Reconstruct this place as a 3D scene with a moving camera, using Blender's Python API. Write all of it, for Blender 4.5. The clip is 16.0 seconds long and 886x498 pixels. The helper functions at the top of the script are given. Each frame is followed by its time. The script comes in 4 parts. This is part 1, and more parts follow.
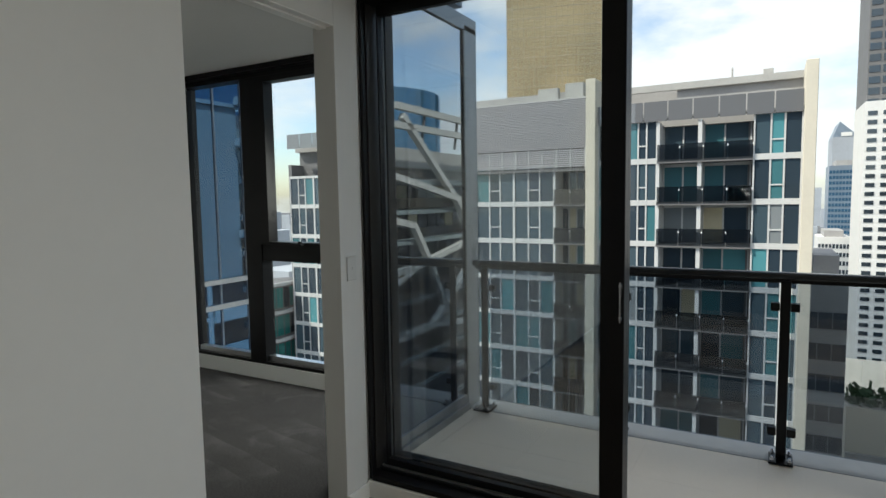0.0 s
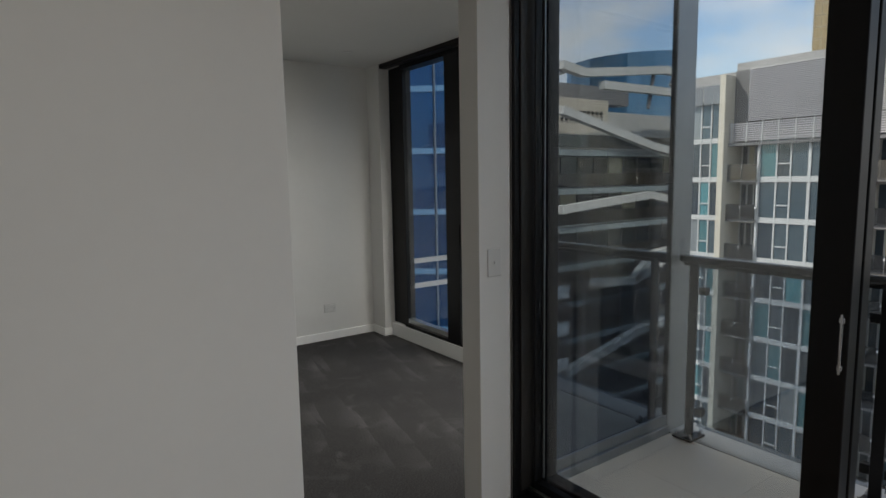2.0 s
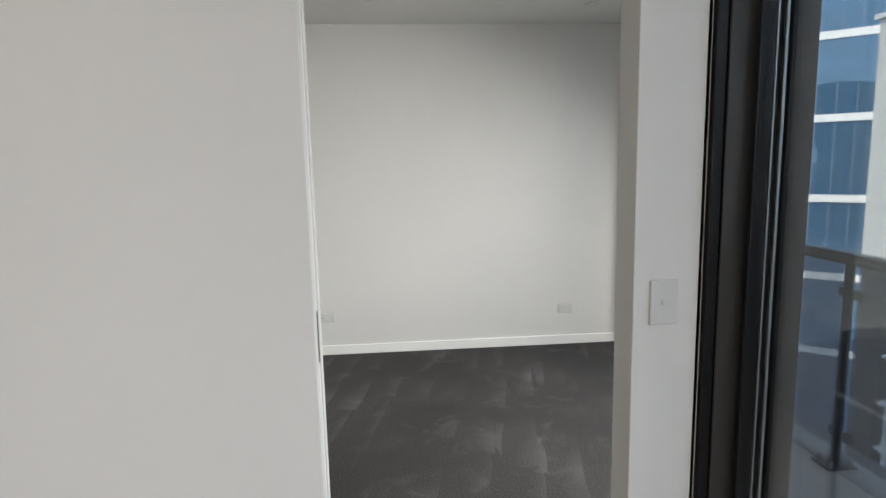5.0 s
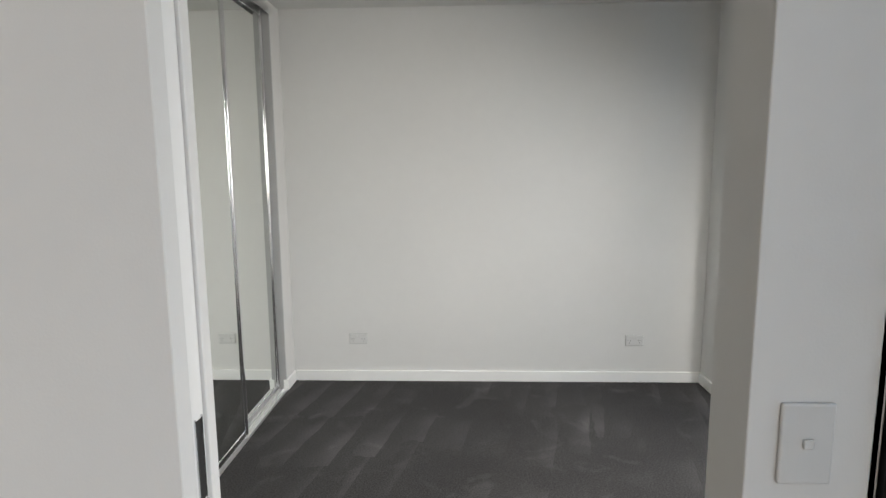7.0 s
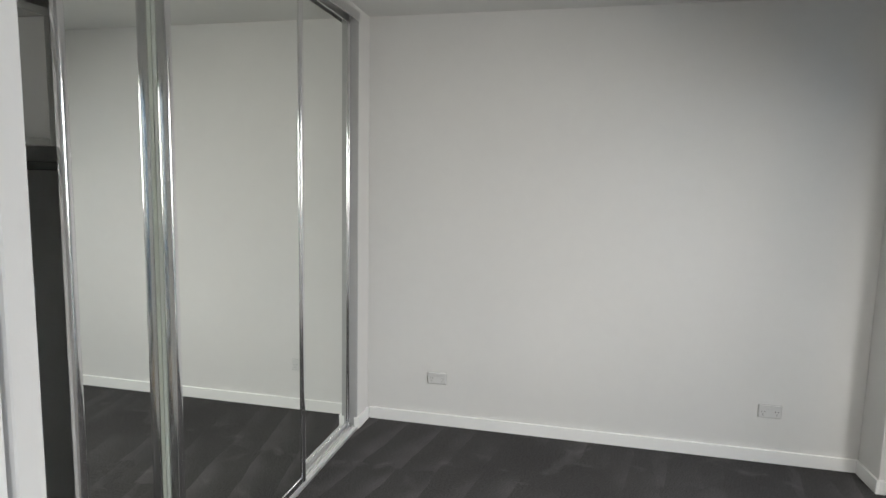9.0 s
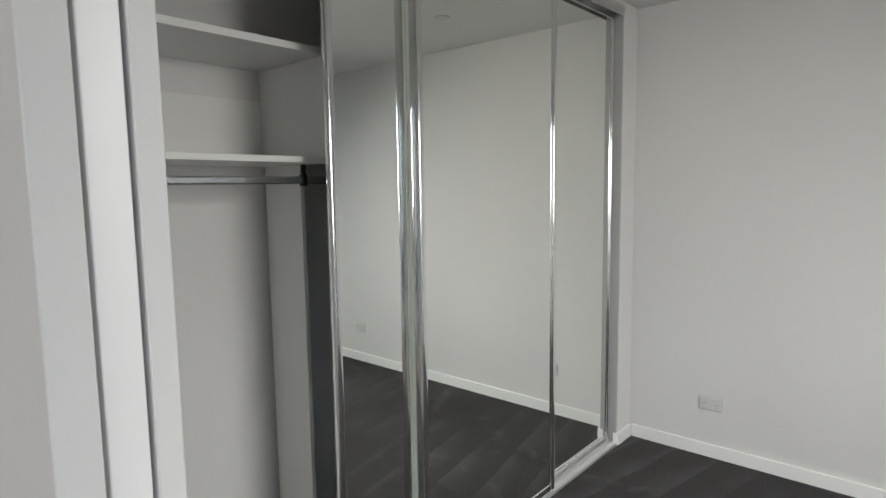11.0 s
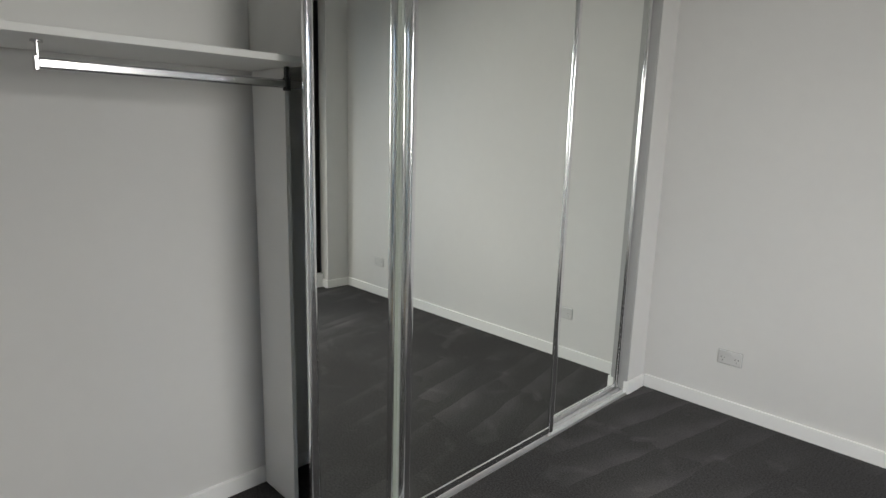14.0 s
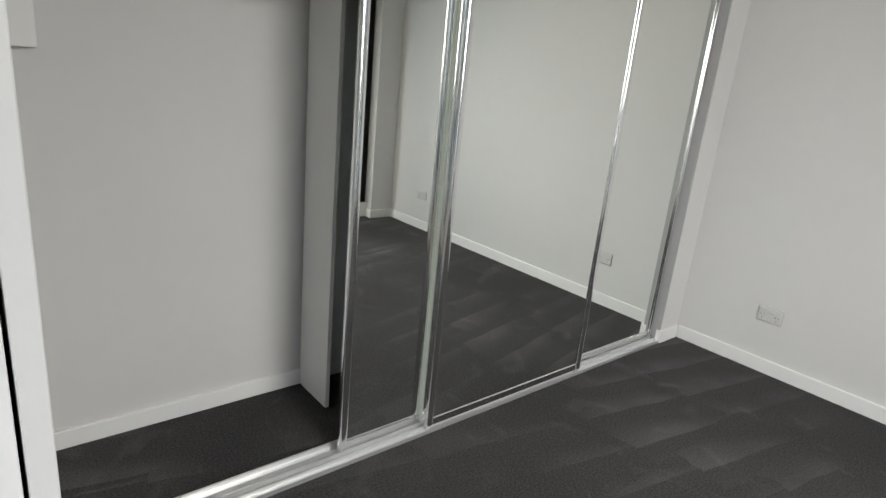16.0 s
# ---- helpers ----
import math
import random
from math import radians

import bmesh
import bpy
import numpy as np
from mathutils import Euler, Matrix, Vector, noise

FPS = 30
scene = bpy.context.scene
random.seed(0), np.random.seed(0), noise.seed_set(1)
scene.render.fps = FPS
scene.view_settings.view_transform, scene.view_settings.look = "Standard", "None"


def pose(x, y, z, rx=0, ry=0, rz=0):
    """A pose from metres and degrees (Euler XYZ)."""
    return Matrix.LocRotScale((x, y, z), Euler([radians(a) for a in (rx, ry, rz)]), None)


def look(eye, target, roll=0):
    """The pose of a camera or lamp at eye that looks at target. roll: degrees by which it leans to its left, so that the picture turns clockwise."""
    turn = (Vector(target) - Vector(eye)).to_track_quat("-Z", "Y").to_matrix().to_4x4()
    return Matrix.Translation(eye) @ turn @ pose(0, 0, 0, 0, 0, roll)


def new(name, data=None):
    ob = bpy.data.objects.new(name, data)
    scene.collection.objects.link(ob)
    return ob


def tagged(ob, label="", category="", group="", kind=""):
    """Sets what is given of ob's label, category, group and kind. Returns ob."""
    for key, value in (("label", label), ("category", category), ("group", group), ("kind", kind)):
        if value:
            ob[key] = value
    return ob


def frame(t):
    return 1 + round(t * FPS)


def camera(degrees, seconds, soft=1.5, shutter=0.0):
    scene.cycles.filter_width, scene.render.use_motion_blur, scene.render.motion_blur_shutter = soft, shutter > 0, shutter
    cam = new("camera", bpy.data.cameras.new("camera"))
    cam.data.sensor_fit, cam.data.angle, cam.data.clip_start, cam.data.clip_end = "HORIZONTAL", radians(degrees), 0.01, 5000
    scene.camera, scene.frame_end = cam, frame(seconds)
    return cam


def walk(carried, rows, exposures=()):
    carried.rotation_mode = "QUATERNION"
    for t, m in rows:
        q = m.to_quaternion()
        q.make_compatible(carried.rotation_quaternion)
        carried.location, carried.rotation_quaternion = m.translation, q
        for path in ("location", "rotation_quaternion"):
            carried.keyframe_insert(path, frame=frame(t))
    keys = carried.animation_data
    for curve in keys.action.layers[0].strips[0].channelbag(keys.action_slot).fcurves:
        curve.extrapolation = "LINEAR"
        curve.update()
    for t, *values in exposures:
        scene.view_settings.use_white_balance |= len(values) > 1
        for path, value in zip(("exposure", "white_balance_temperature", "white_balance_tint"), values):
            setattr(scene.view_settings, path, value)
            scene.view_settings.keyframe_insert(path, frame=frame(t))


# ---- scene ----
cam = camera(74.3, 16.0)
PATH = [
    (0, (-2.158, -1.732, 1.485), (-0.419, -0.759, 1.317), -0.9),
    (0.5, (-2.049, -1.844, 1.513), (-0.513, -0.578, 1.309), -0.7),
    (1, (-1.883, -1.936, 1.528), (-0.538, -0.476, 1.287), -0.5),
    (1.5, (-1.702, -1.893, 1.497), (-0.443, -0.357, 1.256), -0.5),
    (2, (-1.521, -1.839, 1.52), (-0.373, -0.22, 1.279), -1.0),
    (2.5, (-1.323, -1.877, 1.539), (-0.443, -0.099, 1.291), -1.1),
    (3, (-1.149, -1.873, 1.547), (-0.47, -0.01, 1.288), -1.0),
    (3.5, (-0.986, -1.748, 1.537), (-0.359, 0.13, 1.257), -1.0),
    (4, (-0.866, -1.591, 1.532), (-0.303, 0.305, 1.238), -0.8),
    (4.5, (-0.763, -1.482, 1.532), (-0.352, 0.452, 1.233), -1.3),
    (5, (-0.622, -1.381, 1.525), (-0.462, 0.591, 1.233), -1.3),
    (5.2, (-0.577, -1.337, 1.522), (-0.474, 0.639, 1.231), -1.6),
    (7.5, (-0.389, -0.614, 1.547), (-0.557, 1.358, 1.262), -0.0),
    (8, (-0.352, -0.49, 1.529), (-0.655, 1.47, 1.268), 0.2),
    (8.5, (-0.339, -0.372, 1.566), (-0.719, 1.577, 1.331), 0.6),
    (9, (-0.37, -0.289, 1.574), (-0.806, 1.649, 1.344), 1.2),
    (9.5, (-0.31, -0.253, 1.601), (-1.007, 1.605, 1.348), 0.7),
    (10, (-0.24, -0.242, 1.57), (-1.224, 1.481, 1.322), -0.4),
    (12.5, (-0.21, 0.062, 1.563), (-1.626, 1.461, 1.372), 0.0),
    (13, (-0.207, 0.096, 1.53), (-1.598, 1.517, 1.317), 0.4),
    (13.5, (-0.193, 0.088, 1.493), (-1.558, 1.513, 1.172), 1.2),
    (14, (-0.184, 0.086, 1.454), (-1.576, 1.467, 1.062), 1.6),
    (14.5, (-0.174, 0.08, 1.413), (-1.594, 1.417, 0.967), 1.9),
    (15, (-0.164, 0.071, 1.384), (-1.592, 1.381, 0.891), 2.9),
    (15.5, (-0.171, 0.057, 1.349), (-1.601, 1.343, 0.801), 4.9),
    (16, (-0.154, 0.069, 1.359), (-1.602, 1.325, 0.788), 5.6),
]
walk(cam, [(t, look(eye, target, roll)) for t, eye, target, roll in PATH],
     [(0.0, 0.5, 6450, 3), (0.8, 0.32, 6550, 5), (1.6, 0.3, 6600, 8), (2.5, 0.68, 6600, 9), (3.5, 1.2, 6500, 9), (5.0, 1.55, 6500, 10), (7.3, 1.42, 6500, 10), (9.0, 1.38, 6450, 10), (10.5, 1.35, 6450, 10), (12.5, 1.05, 6480, 10), (14.5, 1.32, 6450, 10), (16.0, 1.42, 6450, 10)])

# ---------------- world, sun, large lights ----------------
world = bpy.data.worlds.new("sky")
scene.world = world
world.use_nodes = True
nt = world.node_tree
nt.nodes.clear()
n_out = nt.nodes.new("ShaderNodeOutputWorld")
n_bg = nt.nodes.new("ShaderNodeBackground")
n_sky = nt.nodes.new("ShaderNodeTexSky")
n_sky.sky_type, n_sky.sun_disc = "NISHITA", False
SUN_ELEV, SUN_AZ = radians(50), radians(318)
n_sky.sun_elevation, n_sky.sun_rotation = SUN_ELEV, SUN_AZ
n_bg.inputs["Strength"].default_value = 0.15
# broken cloud over the sky
n_co = nt.nodes.new("ShaderNodeTexCoord")
n_map = nt.nodes.new("ShaderNodeMapping")
n_map.inputs["Scale"].default_value = (1.0, 1.0, 2.6)
n_map.inputs["Location"].default_value = (0.3, 0.1, 0.0)
n_cl = nt.nodes.new("ShaderNodeTexNoise")
n_cl.inputs["Scale"].default_value, n_cl.inputs["Detail"].default_value, n_cl.inputs["Roughness"].default_value = 2.6, 9, 0.55
n_rp = nt.nodes.new("ShaderNodeValToRGB")
n_rp.color_ramp.elements[0].position, n_rp.color_ramp.elements[1].position = 0.42, 0.57
n_mix = nt.nodes.new("ShaderNodeMix")
n_mix.data_type = "RGBA"
n_mix.inputs["B"].default_value = (4.9, 5.0, 5.2, 1)
nt.links.new(n_co.outputs["Generated"], n_map.inputs["Vector"])
nt.links.new(n_map.outputs[0], n_cl.inputs["Vector"])
nt.links.new(n_cl.outputs["Fac"], n_rp.inputs[0])
nt.links.new(n_rp.outputs[0], n_mix.inputs["Factor"])
nt.links.new(n_sky.outputs[0], n_mix.inputs["A"])
nt.links.new(n_mix.outputs["Result"], n_bg.inputs[0])
nt.links.new(n_bg.outputs[0], n_out.inputs[0])


def lamp(name, kind, m, energy, colour, size=1.0, size_y=None, spread=math.pi):
    data = bpy.data.lights.new(name, kind)
    data.energy, data.color = energy, colour
    if kind == "AREA":
        data.shape, data.size, data.size_y = "RECTANGLE", size, size_y or size
        data.spread = spread
    if kind == "SUN":
        data.angle = size
    ob = new(name, data)
    ob.matrix_world = m
    return ob


sun_from = Vector((math.sin(SUN_AZ) * math.cos(SUN_ELEV), math.cos(SUN_AZ) * math.cos(SUN_ELEV), math.sin(SUN_ELEV)))
lamp("sun", "SUN", look(sun_from * 50, (0, 0, 0)), 3.7, (1.0, 0.93, 0.84), radians(2))
# skylight through the window openings
lamp("bedroom_window_light", "AREA", look((1.62, 0.95, 1.85), (0.35, 1.45, 0.20)), 23.5, (1.0, 0.967, 0.895), 0.9, 1.5, radians(146))
lamp("living_window_light", "AREA", look((0.08, -3.9, 1.5), (-2, -3.3, 0.5)), 34, (1.0, 0.985, 0.95), 2.2, 2.2)

# ---------------- materials ----------------
def mat(name, colour, rough=0.6, metal=0.0, var=0.0, scale=6.0, bump=0.0, bump_scale=120.0, spec=0.5, island=0.0):
    m = bpy.data.materials.new(name)
    m.use_nodes = True
    t = m.node_tree
    b = t.nodes["Principled BSDF"]
    b.inputs["Roughness"].default_value, b.inputs["Metallic"].default_value = rough, metal
    b.inputs["Specular IOR Level"].default_value = spec
    b.inputs["Base Color"].default_value = (*colour, 1)
    co = t.nodes.new("ShaderNodeTexCoord")
    if var:
        no = t.nodes.new("ShaderNodeTexNoise")
        no.inputs["Scale"].default_value, no.inputs["Detail"].default_value = scale, 6
        t.links.new(co.outputs["Object"], no.inputs["Vector"])
        fine = t.nodes.new("ShaderNodeTexNoise")
        fine.inputs["Scale"].default_value, fine.inputs["Detail"].default_value = scale * 14, 4
        t.links.new(co.outputs["Object"], fine.inputs["Vector"])
        add = t.nodes.new("ShaderNodeMath")
        add.operation = "MULTIPLY_ADD"
        add.inputs[1].default_value = 0.4
        t.links.new(fine.outputs["Fac"], add.inputs[0])
        t.links.new(no.outputs["Fac"], add.inputs[2])
        rp = t.nodes.new("ShaderNodeValToRGB")
        rp.color_ramp.elements[0].position, rp.color_ramp.elements[1].position = 0.35, 1.0
        rp.color_ramp.elements[0].color = (*[c * (1 - var) for c in colour], 1)
        rp.color_ramp.elements[1].color = (*[min(1, c * (1 + var)) for c in colour], 1)
        t.links.new(add.outputs[0], rp.inputs[0])
        t.links.new(rp.outputs[0], b.inputs["Base Color"])
    if island:
        info = t.nodes.new("ShaderNodeObjectInfo")
        hsv = t.nodes.new("ShaderNodeHueSaturation")
        mr = t.nodes.new("ShaderNodeMapRange")
        mr.inputs["To Min"].default_value, mr.inputs["To Max"].default_value = 1 - island, 1 + island
        t.links.new(info.outputs["Random"], mr.inputs["Value"])
        t.links.new(mr.outputs[0], hsv.inputs["Value"])
        src = b.inputs["Base Color"].links
        if src:
            t.links.new(src[0].from_socket, hsv.inputs["Color"])
        else:
            hsv.inputs["Color"].default_value = (*colour, 1)
        t.links.new(hsv.outputs[0], b.inputs["Base Color"])
    if bump:
        nb = t.nodes.new("ShaderNodeTexNoise")
        nb.inputs["Scale"].default_value, nb.inputs["Detail"].default_value = bump_scale, 5
        t.links.new(co.outputs["Object"], nb.inputs["Vector"])
        bp = t.nodes.new("ShaderNodeBump")
        bp.inputs["Strength"].default_value, bp.inputs["Distance"].default_value = bump, 0.002
        t.links.new(nb.outputs["Fac"], bp.inputs["Height"])
        t.links.new(bp.outputs[0], b.inputs["Normal"])
    return m


def schlick(t, f0):
    """Gloss that grows towards grazing angles."""
    lw, pw, mr = (t.nodes.new("ShaderNode" + k) for k in ("LayerWeight", "Math", "MapRange"))
    lw.inputs["Blend"].default_value = 0.5
    pw.operation, pw.inputs[1].default_value = "POWER", 5.0
    mr.inputs["To Min"].default_value = f0
    t.links.new(lw.outputs["Facing"], pw.inputs[0])
    t.links.new(pw.outputs[0], mr.inputs["Value"])
    return mr.outputs[0]


def glass(name, tint, gloss=(1, 1, 1), ior=1.5, floor_gloss=0.0):
    """Thin pane: tinted see-through with gloss by Fresnel."""
    m = bpy.data.materials.new(name)
    m.use_nodes = True
    t = m.node_tree
    t.nodes.clear()
    out = t.nodes.new("ShaderNodeOutputMaterial")
    tr, gl, mx = (t.nodes.new("ShaderNode" + k) for k in ("BsdfTransparent", "BsdfGlossy", "MixShader"))
    tr.inputs["Color"].default_value = (*tint, 1)
    gl.inputs["Color"].default_value, gl.inputs["Roughness"].default_value = (*gloss, 1), 0.0
    fac = schlick(t, ((ior - 1) / (ior + 1)) ** 2 + floor_gloss)
    t.links.new(fac, mx.inputs[0])
    t.links.new(tr.outputs[0], mx.inputs[1])
    t.links.new(gl.outputs[0], mx.inputs[2])
    t.links.new(mx.outputs[0], out.inputs[0])
    return m


def coated(name, base, gloss, amount):
    """Opaque backed glass with a reflective coating."""
    m = bpy.data.materials.new(name)
    m.use_nodes = True
    t = m.node_tree
    t.nodes.clear()
    out = t.nodes.new("ShaderNodeOutputMaterial")
    df, gl, mx = (t.nodes.new("ShaderNode" + k) for k in ("BsdfDiffuse", "BsdfGlossy", "MixShader"))
    df.inputs["Color"].default_value = (*base, 1)
    gl.inputs["Color"].default_value, gl.inputs["Roughness"].default_value = (*gloss, 1), 0.01
    t.links.new(schlick(t, amount), mx.inputs[0])
    t.links.new(df.outputs[0], mx.inputs[1])
    t.links.new(gl.outputs[0], mx.inputs[2])
    t.links.new(mx.outputs[0], out.inputs[0])
    return m


def carpet_material():
    """Charcoal cut pile with the strokes that a vacuum cleaner leaves."""
    m = mat("charcoal_carpet", (0.03, 0.031, 0.033), 0.95, bump=0.9, bump_scale=420, spec=0.1)
    t = m.node_tree
    b = t.nodes["Principled BSDF"]

    def node(kind, op=None, *values):
        n = t.nodes.new("ShaderNode" + kind)
        if op:
            n.operation = op
        for i, v in enumerate(values):
            if isinstance(v, (int, float)):
                n.inputs[i].default_value = v
            elif v is not None:
                t.links.new(v, n.inputs[i])
        return n.outputs[0]

    co = t.nodes.new("ShaderNodeTexCoord")
    sep = t.nodes.new("ShaderNodeSeparateXYZ")
    t.links.new(co.outputs["Object"], sep.inputs[0])
    x, y = sep.outputs[0], sep.outputs[1]
    warp = t.nodes.new("ShaderNodeTexNoise")
    warp.inputs["Scale"].default_value, warp.inputs["Detail"].default_value = 2.3, 3
    t.links.new(co.outputs["Object"], warp.inputs["Vector"])
    big = t.nodes.new("ShaderNodeTexNoise")
    big.inputs["Scale"].default_value, big.inputs["Detail"].default_value = 1.1, 3
    t.links.new(co.outputs["Object"], big.inputs["Vector"])
    # strokes: rows along y, each row shifted, edges leaning
    col = node("Math", "FLOOR", node("Math", "MULTIPLY_ADD", x, 4.3, node("Math", "MULTIPLY", warp.outputs["Fac"], 0.9)), 0)
    rnd = t.nodes.new("ShaderNodeTexWhiteNoise")
    rnd.noise_dimensions = "1D"
    t.links.new(col, rnd.inputs["W"])
    row = node("Math", "MULTIPLY_ADD", y, 1.5, node("Math", "MULTIPLY_ADD", warp.outputs["Fac"], 1.2, node("Math", "MULTIPLY", rnd.outputs["Value"], 0.7)))
    row_i = node("Math", "FLOOR", row, 0)
    row_f = node("Math", "FRACT", row, 0)
    shift = node("Math", "MULTIPLY", row_i, 0.37)
    lean = node("Math", "MULTIPLY", row_f, -0.55)
    u = node("Math", "MULTIPLY_ADD", x, 4.3, node("Math", "ADD", shift, node("Math", "MULTIPLY_ADD", warp.outputs["Fac"], 0.9, lean)))
    saw = node("Math", "FRACT", u, 0)
    wedge = node("Math", "SUBTRACT", saw, node("Math", "MULTIPLY", row_f, 0.85))
    ramp = t.nodes.new("ShaderNodeMapRange")
    ramp.inputs["From Max"].default_value = 0.35
    t.links.new(wedge, ramp.inputs["Value"])
    stroke = node("Math", "MULTIPLY", ramp.outputs[0], node("Math", "POWER", saw, 1.6))
    part_mask = node("Math", "MULTIPLY_ADD", big.outputs["Fac"], 6.5, -2.9)
    part_mask = node("Math", "MAXIMUM", part_mask, 0.0)
    patch = node("Math", "MULTIPLY", node("Math", "MULTIPLY", stroke, 0.19), part_mask)
    smear = t.nodes.new("ShaderNodeTexNoise")
    smear.inputs["Scale"].default_value, smear.inputs["Detail"].default_value, smear.inputs["Distortion"].default_value = 3.2, 2, 1.8
    t.links.new(co.outputs["Object"], smear.inputs["Vector"])
    patch = node("Math", "ADD", patch, node("Math", "MULTIPLY", node("Math", "MAXIMUM", node("Math", "SUBTRACT", smear.outputs["Fac"], 0.58), 0.0), 0.85))
    fibre = t.nodes.new("ShaderNodeTexNoise")
    fibre.inputs["Scale"].default_value, fibre.inputs["Detail"].default_value = 130, 5
    t.links.new(co.outputs["Object"], fibre.inputs["Vector"])
    f = node("Math", "MULTIPLY_ADD", fibre.outputs["Fac"], 0.7, patch)
    f = node("Math", "MULTIPLY_ADD", big.outputs["Fac"], 0.3, f)
    rp = t.nodes.new("ShaderNodeValToRGB")
    rp.color_ramp.elements[0].position = 0.38
    rp.color_ramp.elements[1].position = 1.0
    rp.color_ramp.elements[0].color, rp.color_ramp.elements[1].color = (0.039, 0.038, 0.039, 1), (0.155, 0.151, 0.151, 1)
    t.links.new(f, rp.inputs[0])
    t.links.new(rp.outputs[0], b.inputs["Base Color"])
    return m


M = {
    "wall": mat("white_wall_paint", (0.71, 0.705, 0.695), 0.7, var=0.03, scale=1.3, bump=0.12, bump_scale=220, spec=0.3),
    "ceiling": mat("white_ceiling_paint", (0.70, 0.70, 0.69), 0.85, var=0.02, scale=1.5, bump=0.1, bump_scale=200, spec=0.2),
    "gloss": mat("white_gloss_trim", (0.90, 0.90, 0.89), 0.35, var=0.02, scale=3, bump=0.05, bump_scale=90),
    "door": mat("white_door_paint", (0.86, 0.855, 0.85), 0.4, var=0.02, scale=2, bump=0.05, bump_scale=60),
    "melamine": mat("white_melamine", (0.80, 0.80, 0.785), 0.45, var=0.02, scale=4, bump=0.04, bump_scale=300),
    "carpet": carpet_material(),
    "timber": mat("oak_floor", (0.33, 0.25, 0.17), 0.4, var=0.25, scale=5, bump=0.15, bump_scale=40, island=0.2),
    "black": mat("black_powder_coat", (0.007, 0.007, 0.008), 0.34, 0.0, var=0.2, scale=8, bump=0.05, bump_scale=500, spec=0.22),
    "jamb_metal": mat("satin_bronze_grey_metal", (0.05, 0.047, 0.045), 0.4, 0.6, var=0.12, scale=6, bump=0.04, bump_scale=400),
    "grey_alu": mat("grey_anodised_aluminium", (0.30, 0.31, 0.32), 0.38, 0.85, var=0.08, scale=5, bump=0.05, bump_scale=300),
    "chrome": mat("polished_aluminium", (0.86, 0.86, 0.87), 0.16, 1.0, var=0.04, scale=20),
    "track": mat("silver_track_aluminium", (0.88, 0.88, 0.88), 0.36, 0.75, var=0.05, scale=25, bump=0.03, bump_scale=300),
    "alu": mat("satin_aluminium", (0.72, 0.72, 0.72), 0.28, 1.0, var=0.06, scale=30),
    "jamb": mat("satin_grey_jamb", (0.40, 0.40, 0.40), 0.55, 0.1, var=0.05, scale=10),
    # grey of the shade line drawn round the outlet plates
    "ring": mat("shade_line_grey", (0.44, 0.44, 0.43), 0.5, var=0.02, scale=30),
    "steel": mat("stainless_steel", (0.62, 0.62, 0.63), 0.22, 1.0, var=0.06, scale=30),
    "mirror": mat("silvered_mirror", (0.93, 0.95, 0.915), 0.0, 1.0),
    "plastic": mat("white_plastic", (0.64, 0.64, 0.635), 0.3, var=0.015, scale=30),
    "dark_slot": mat("dark_recess", (0.02, 0.02, 0.02), 0.6),
    "rail": mat("dark_gloss_metal", (0.05, 0.052, 0.055), 0.22, 0.6, var=0.1, scale=20),
    "rubber": mat("black_rubber", (0.02, 0.02, 0.021), 0.7, var=0.15, scale=40),
    "pile": mat("grey_green_seal", (0.70, 0.74, 0.69), 0.5, var=0.05, scale=20),
    "tile": mat("pale_balcony_tile", (0.84, 0.73, 0.60), 0.45, var=0.04, scale=3, bump=0.08, bump_scale=150, island=0.012),
    "grout": mat("tile_grout", (0.74, 0.66, 0.56), 0.9, var=0.1, scale=20),
    "concrete": mat("grey_concrete", (0.40, 0.39, 0.37), 0.85, var=0.15, scale=0.8, bump=0.3, bump_scale=30),
    "cream": mat("cream_render", (0.62, 0.57, 0.47), 0.8, var=0.08, scale=0.4, bump=0.2, bump_scale=20),
    "white_panel": mat("white_panel", (0.74, 0.73, 0.70), 0.5, var=0.05, scale=0.5, bump=0.05, bump_scale=20),
    "frame_grey": mat("pale_grey_frames", (0.56, 0.56, 0.55), 0.5, var=0.08, scale=0.6),
    "slab_grey": mat("dark_grey_cladding", (0.15, 0.147, 0.147), 0.6, var=0.15, scale=0.5),
    "louvre": mat("louvre_metal", (0.50, 0.48, 0.49), 0.45, 0.3, var=0.06, scale=0.6),
    "tan": mat("tan_render", (0.50, 0.45, 0.37), 0.85, var=0.08, scale=0.5, bump=0.2, bump_scale=20),
    "blind": mat("cream_blind", (0.62, 0.55, 0.38), 0.8, var=0.08, scale=2),
    "steelwhite": mat("white_painted_steel", (0.72, 0.72, 0.73), 0.45, var=0.05, scale=0.8),
    "gold": mat("gold_tinted_glass", (0.50, 0.37, 0.20), 0.14, 0.85, var=0.35, scale=0.08, bump=0.5, bump_scale=0.12),
    "bluegrey": mat("blue_grey_cladding", (0.20, 0.25, 0.31), 0.4, 0.2, var=0.12, scale=0.2),
    "asphalt": mat("asphalt_ground", (0.11, 0.115, 0.12), 0.95, var=0.4, scale=0.03),
    "leaf": mat("leaf_green", (0.06, 0.10, 0.04), 0.7, var=0.4, scale=3),
    "far": mat("far_building", (0.42, 0.45, 0.49), 0.8, var=0.12, scale=0.05, island=0.25),
    "roof": mat("roof_membrane", (0.36, 0.35, 0.34), 0.85, var=0.15, scale=0.3),
}
M["clear"] = glass("clear_glass", (0.975, 0.985, 0.985))
M["tint"] = glass("tinted_glass", (0.90, 0.92, 0.93), ior=1.55, floor_gloss=0.02)
M["balustrade"] = glass("balustrade_glass", (0.62, 0.66, 0.70), ior=1.5, floor_gloss=0.01)
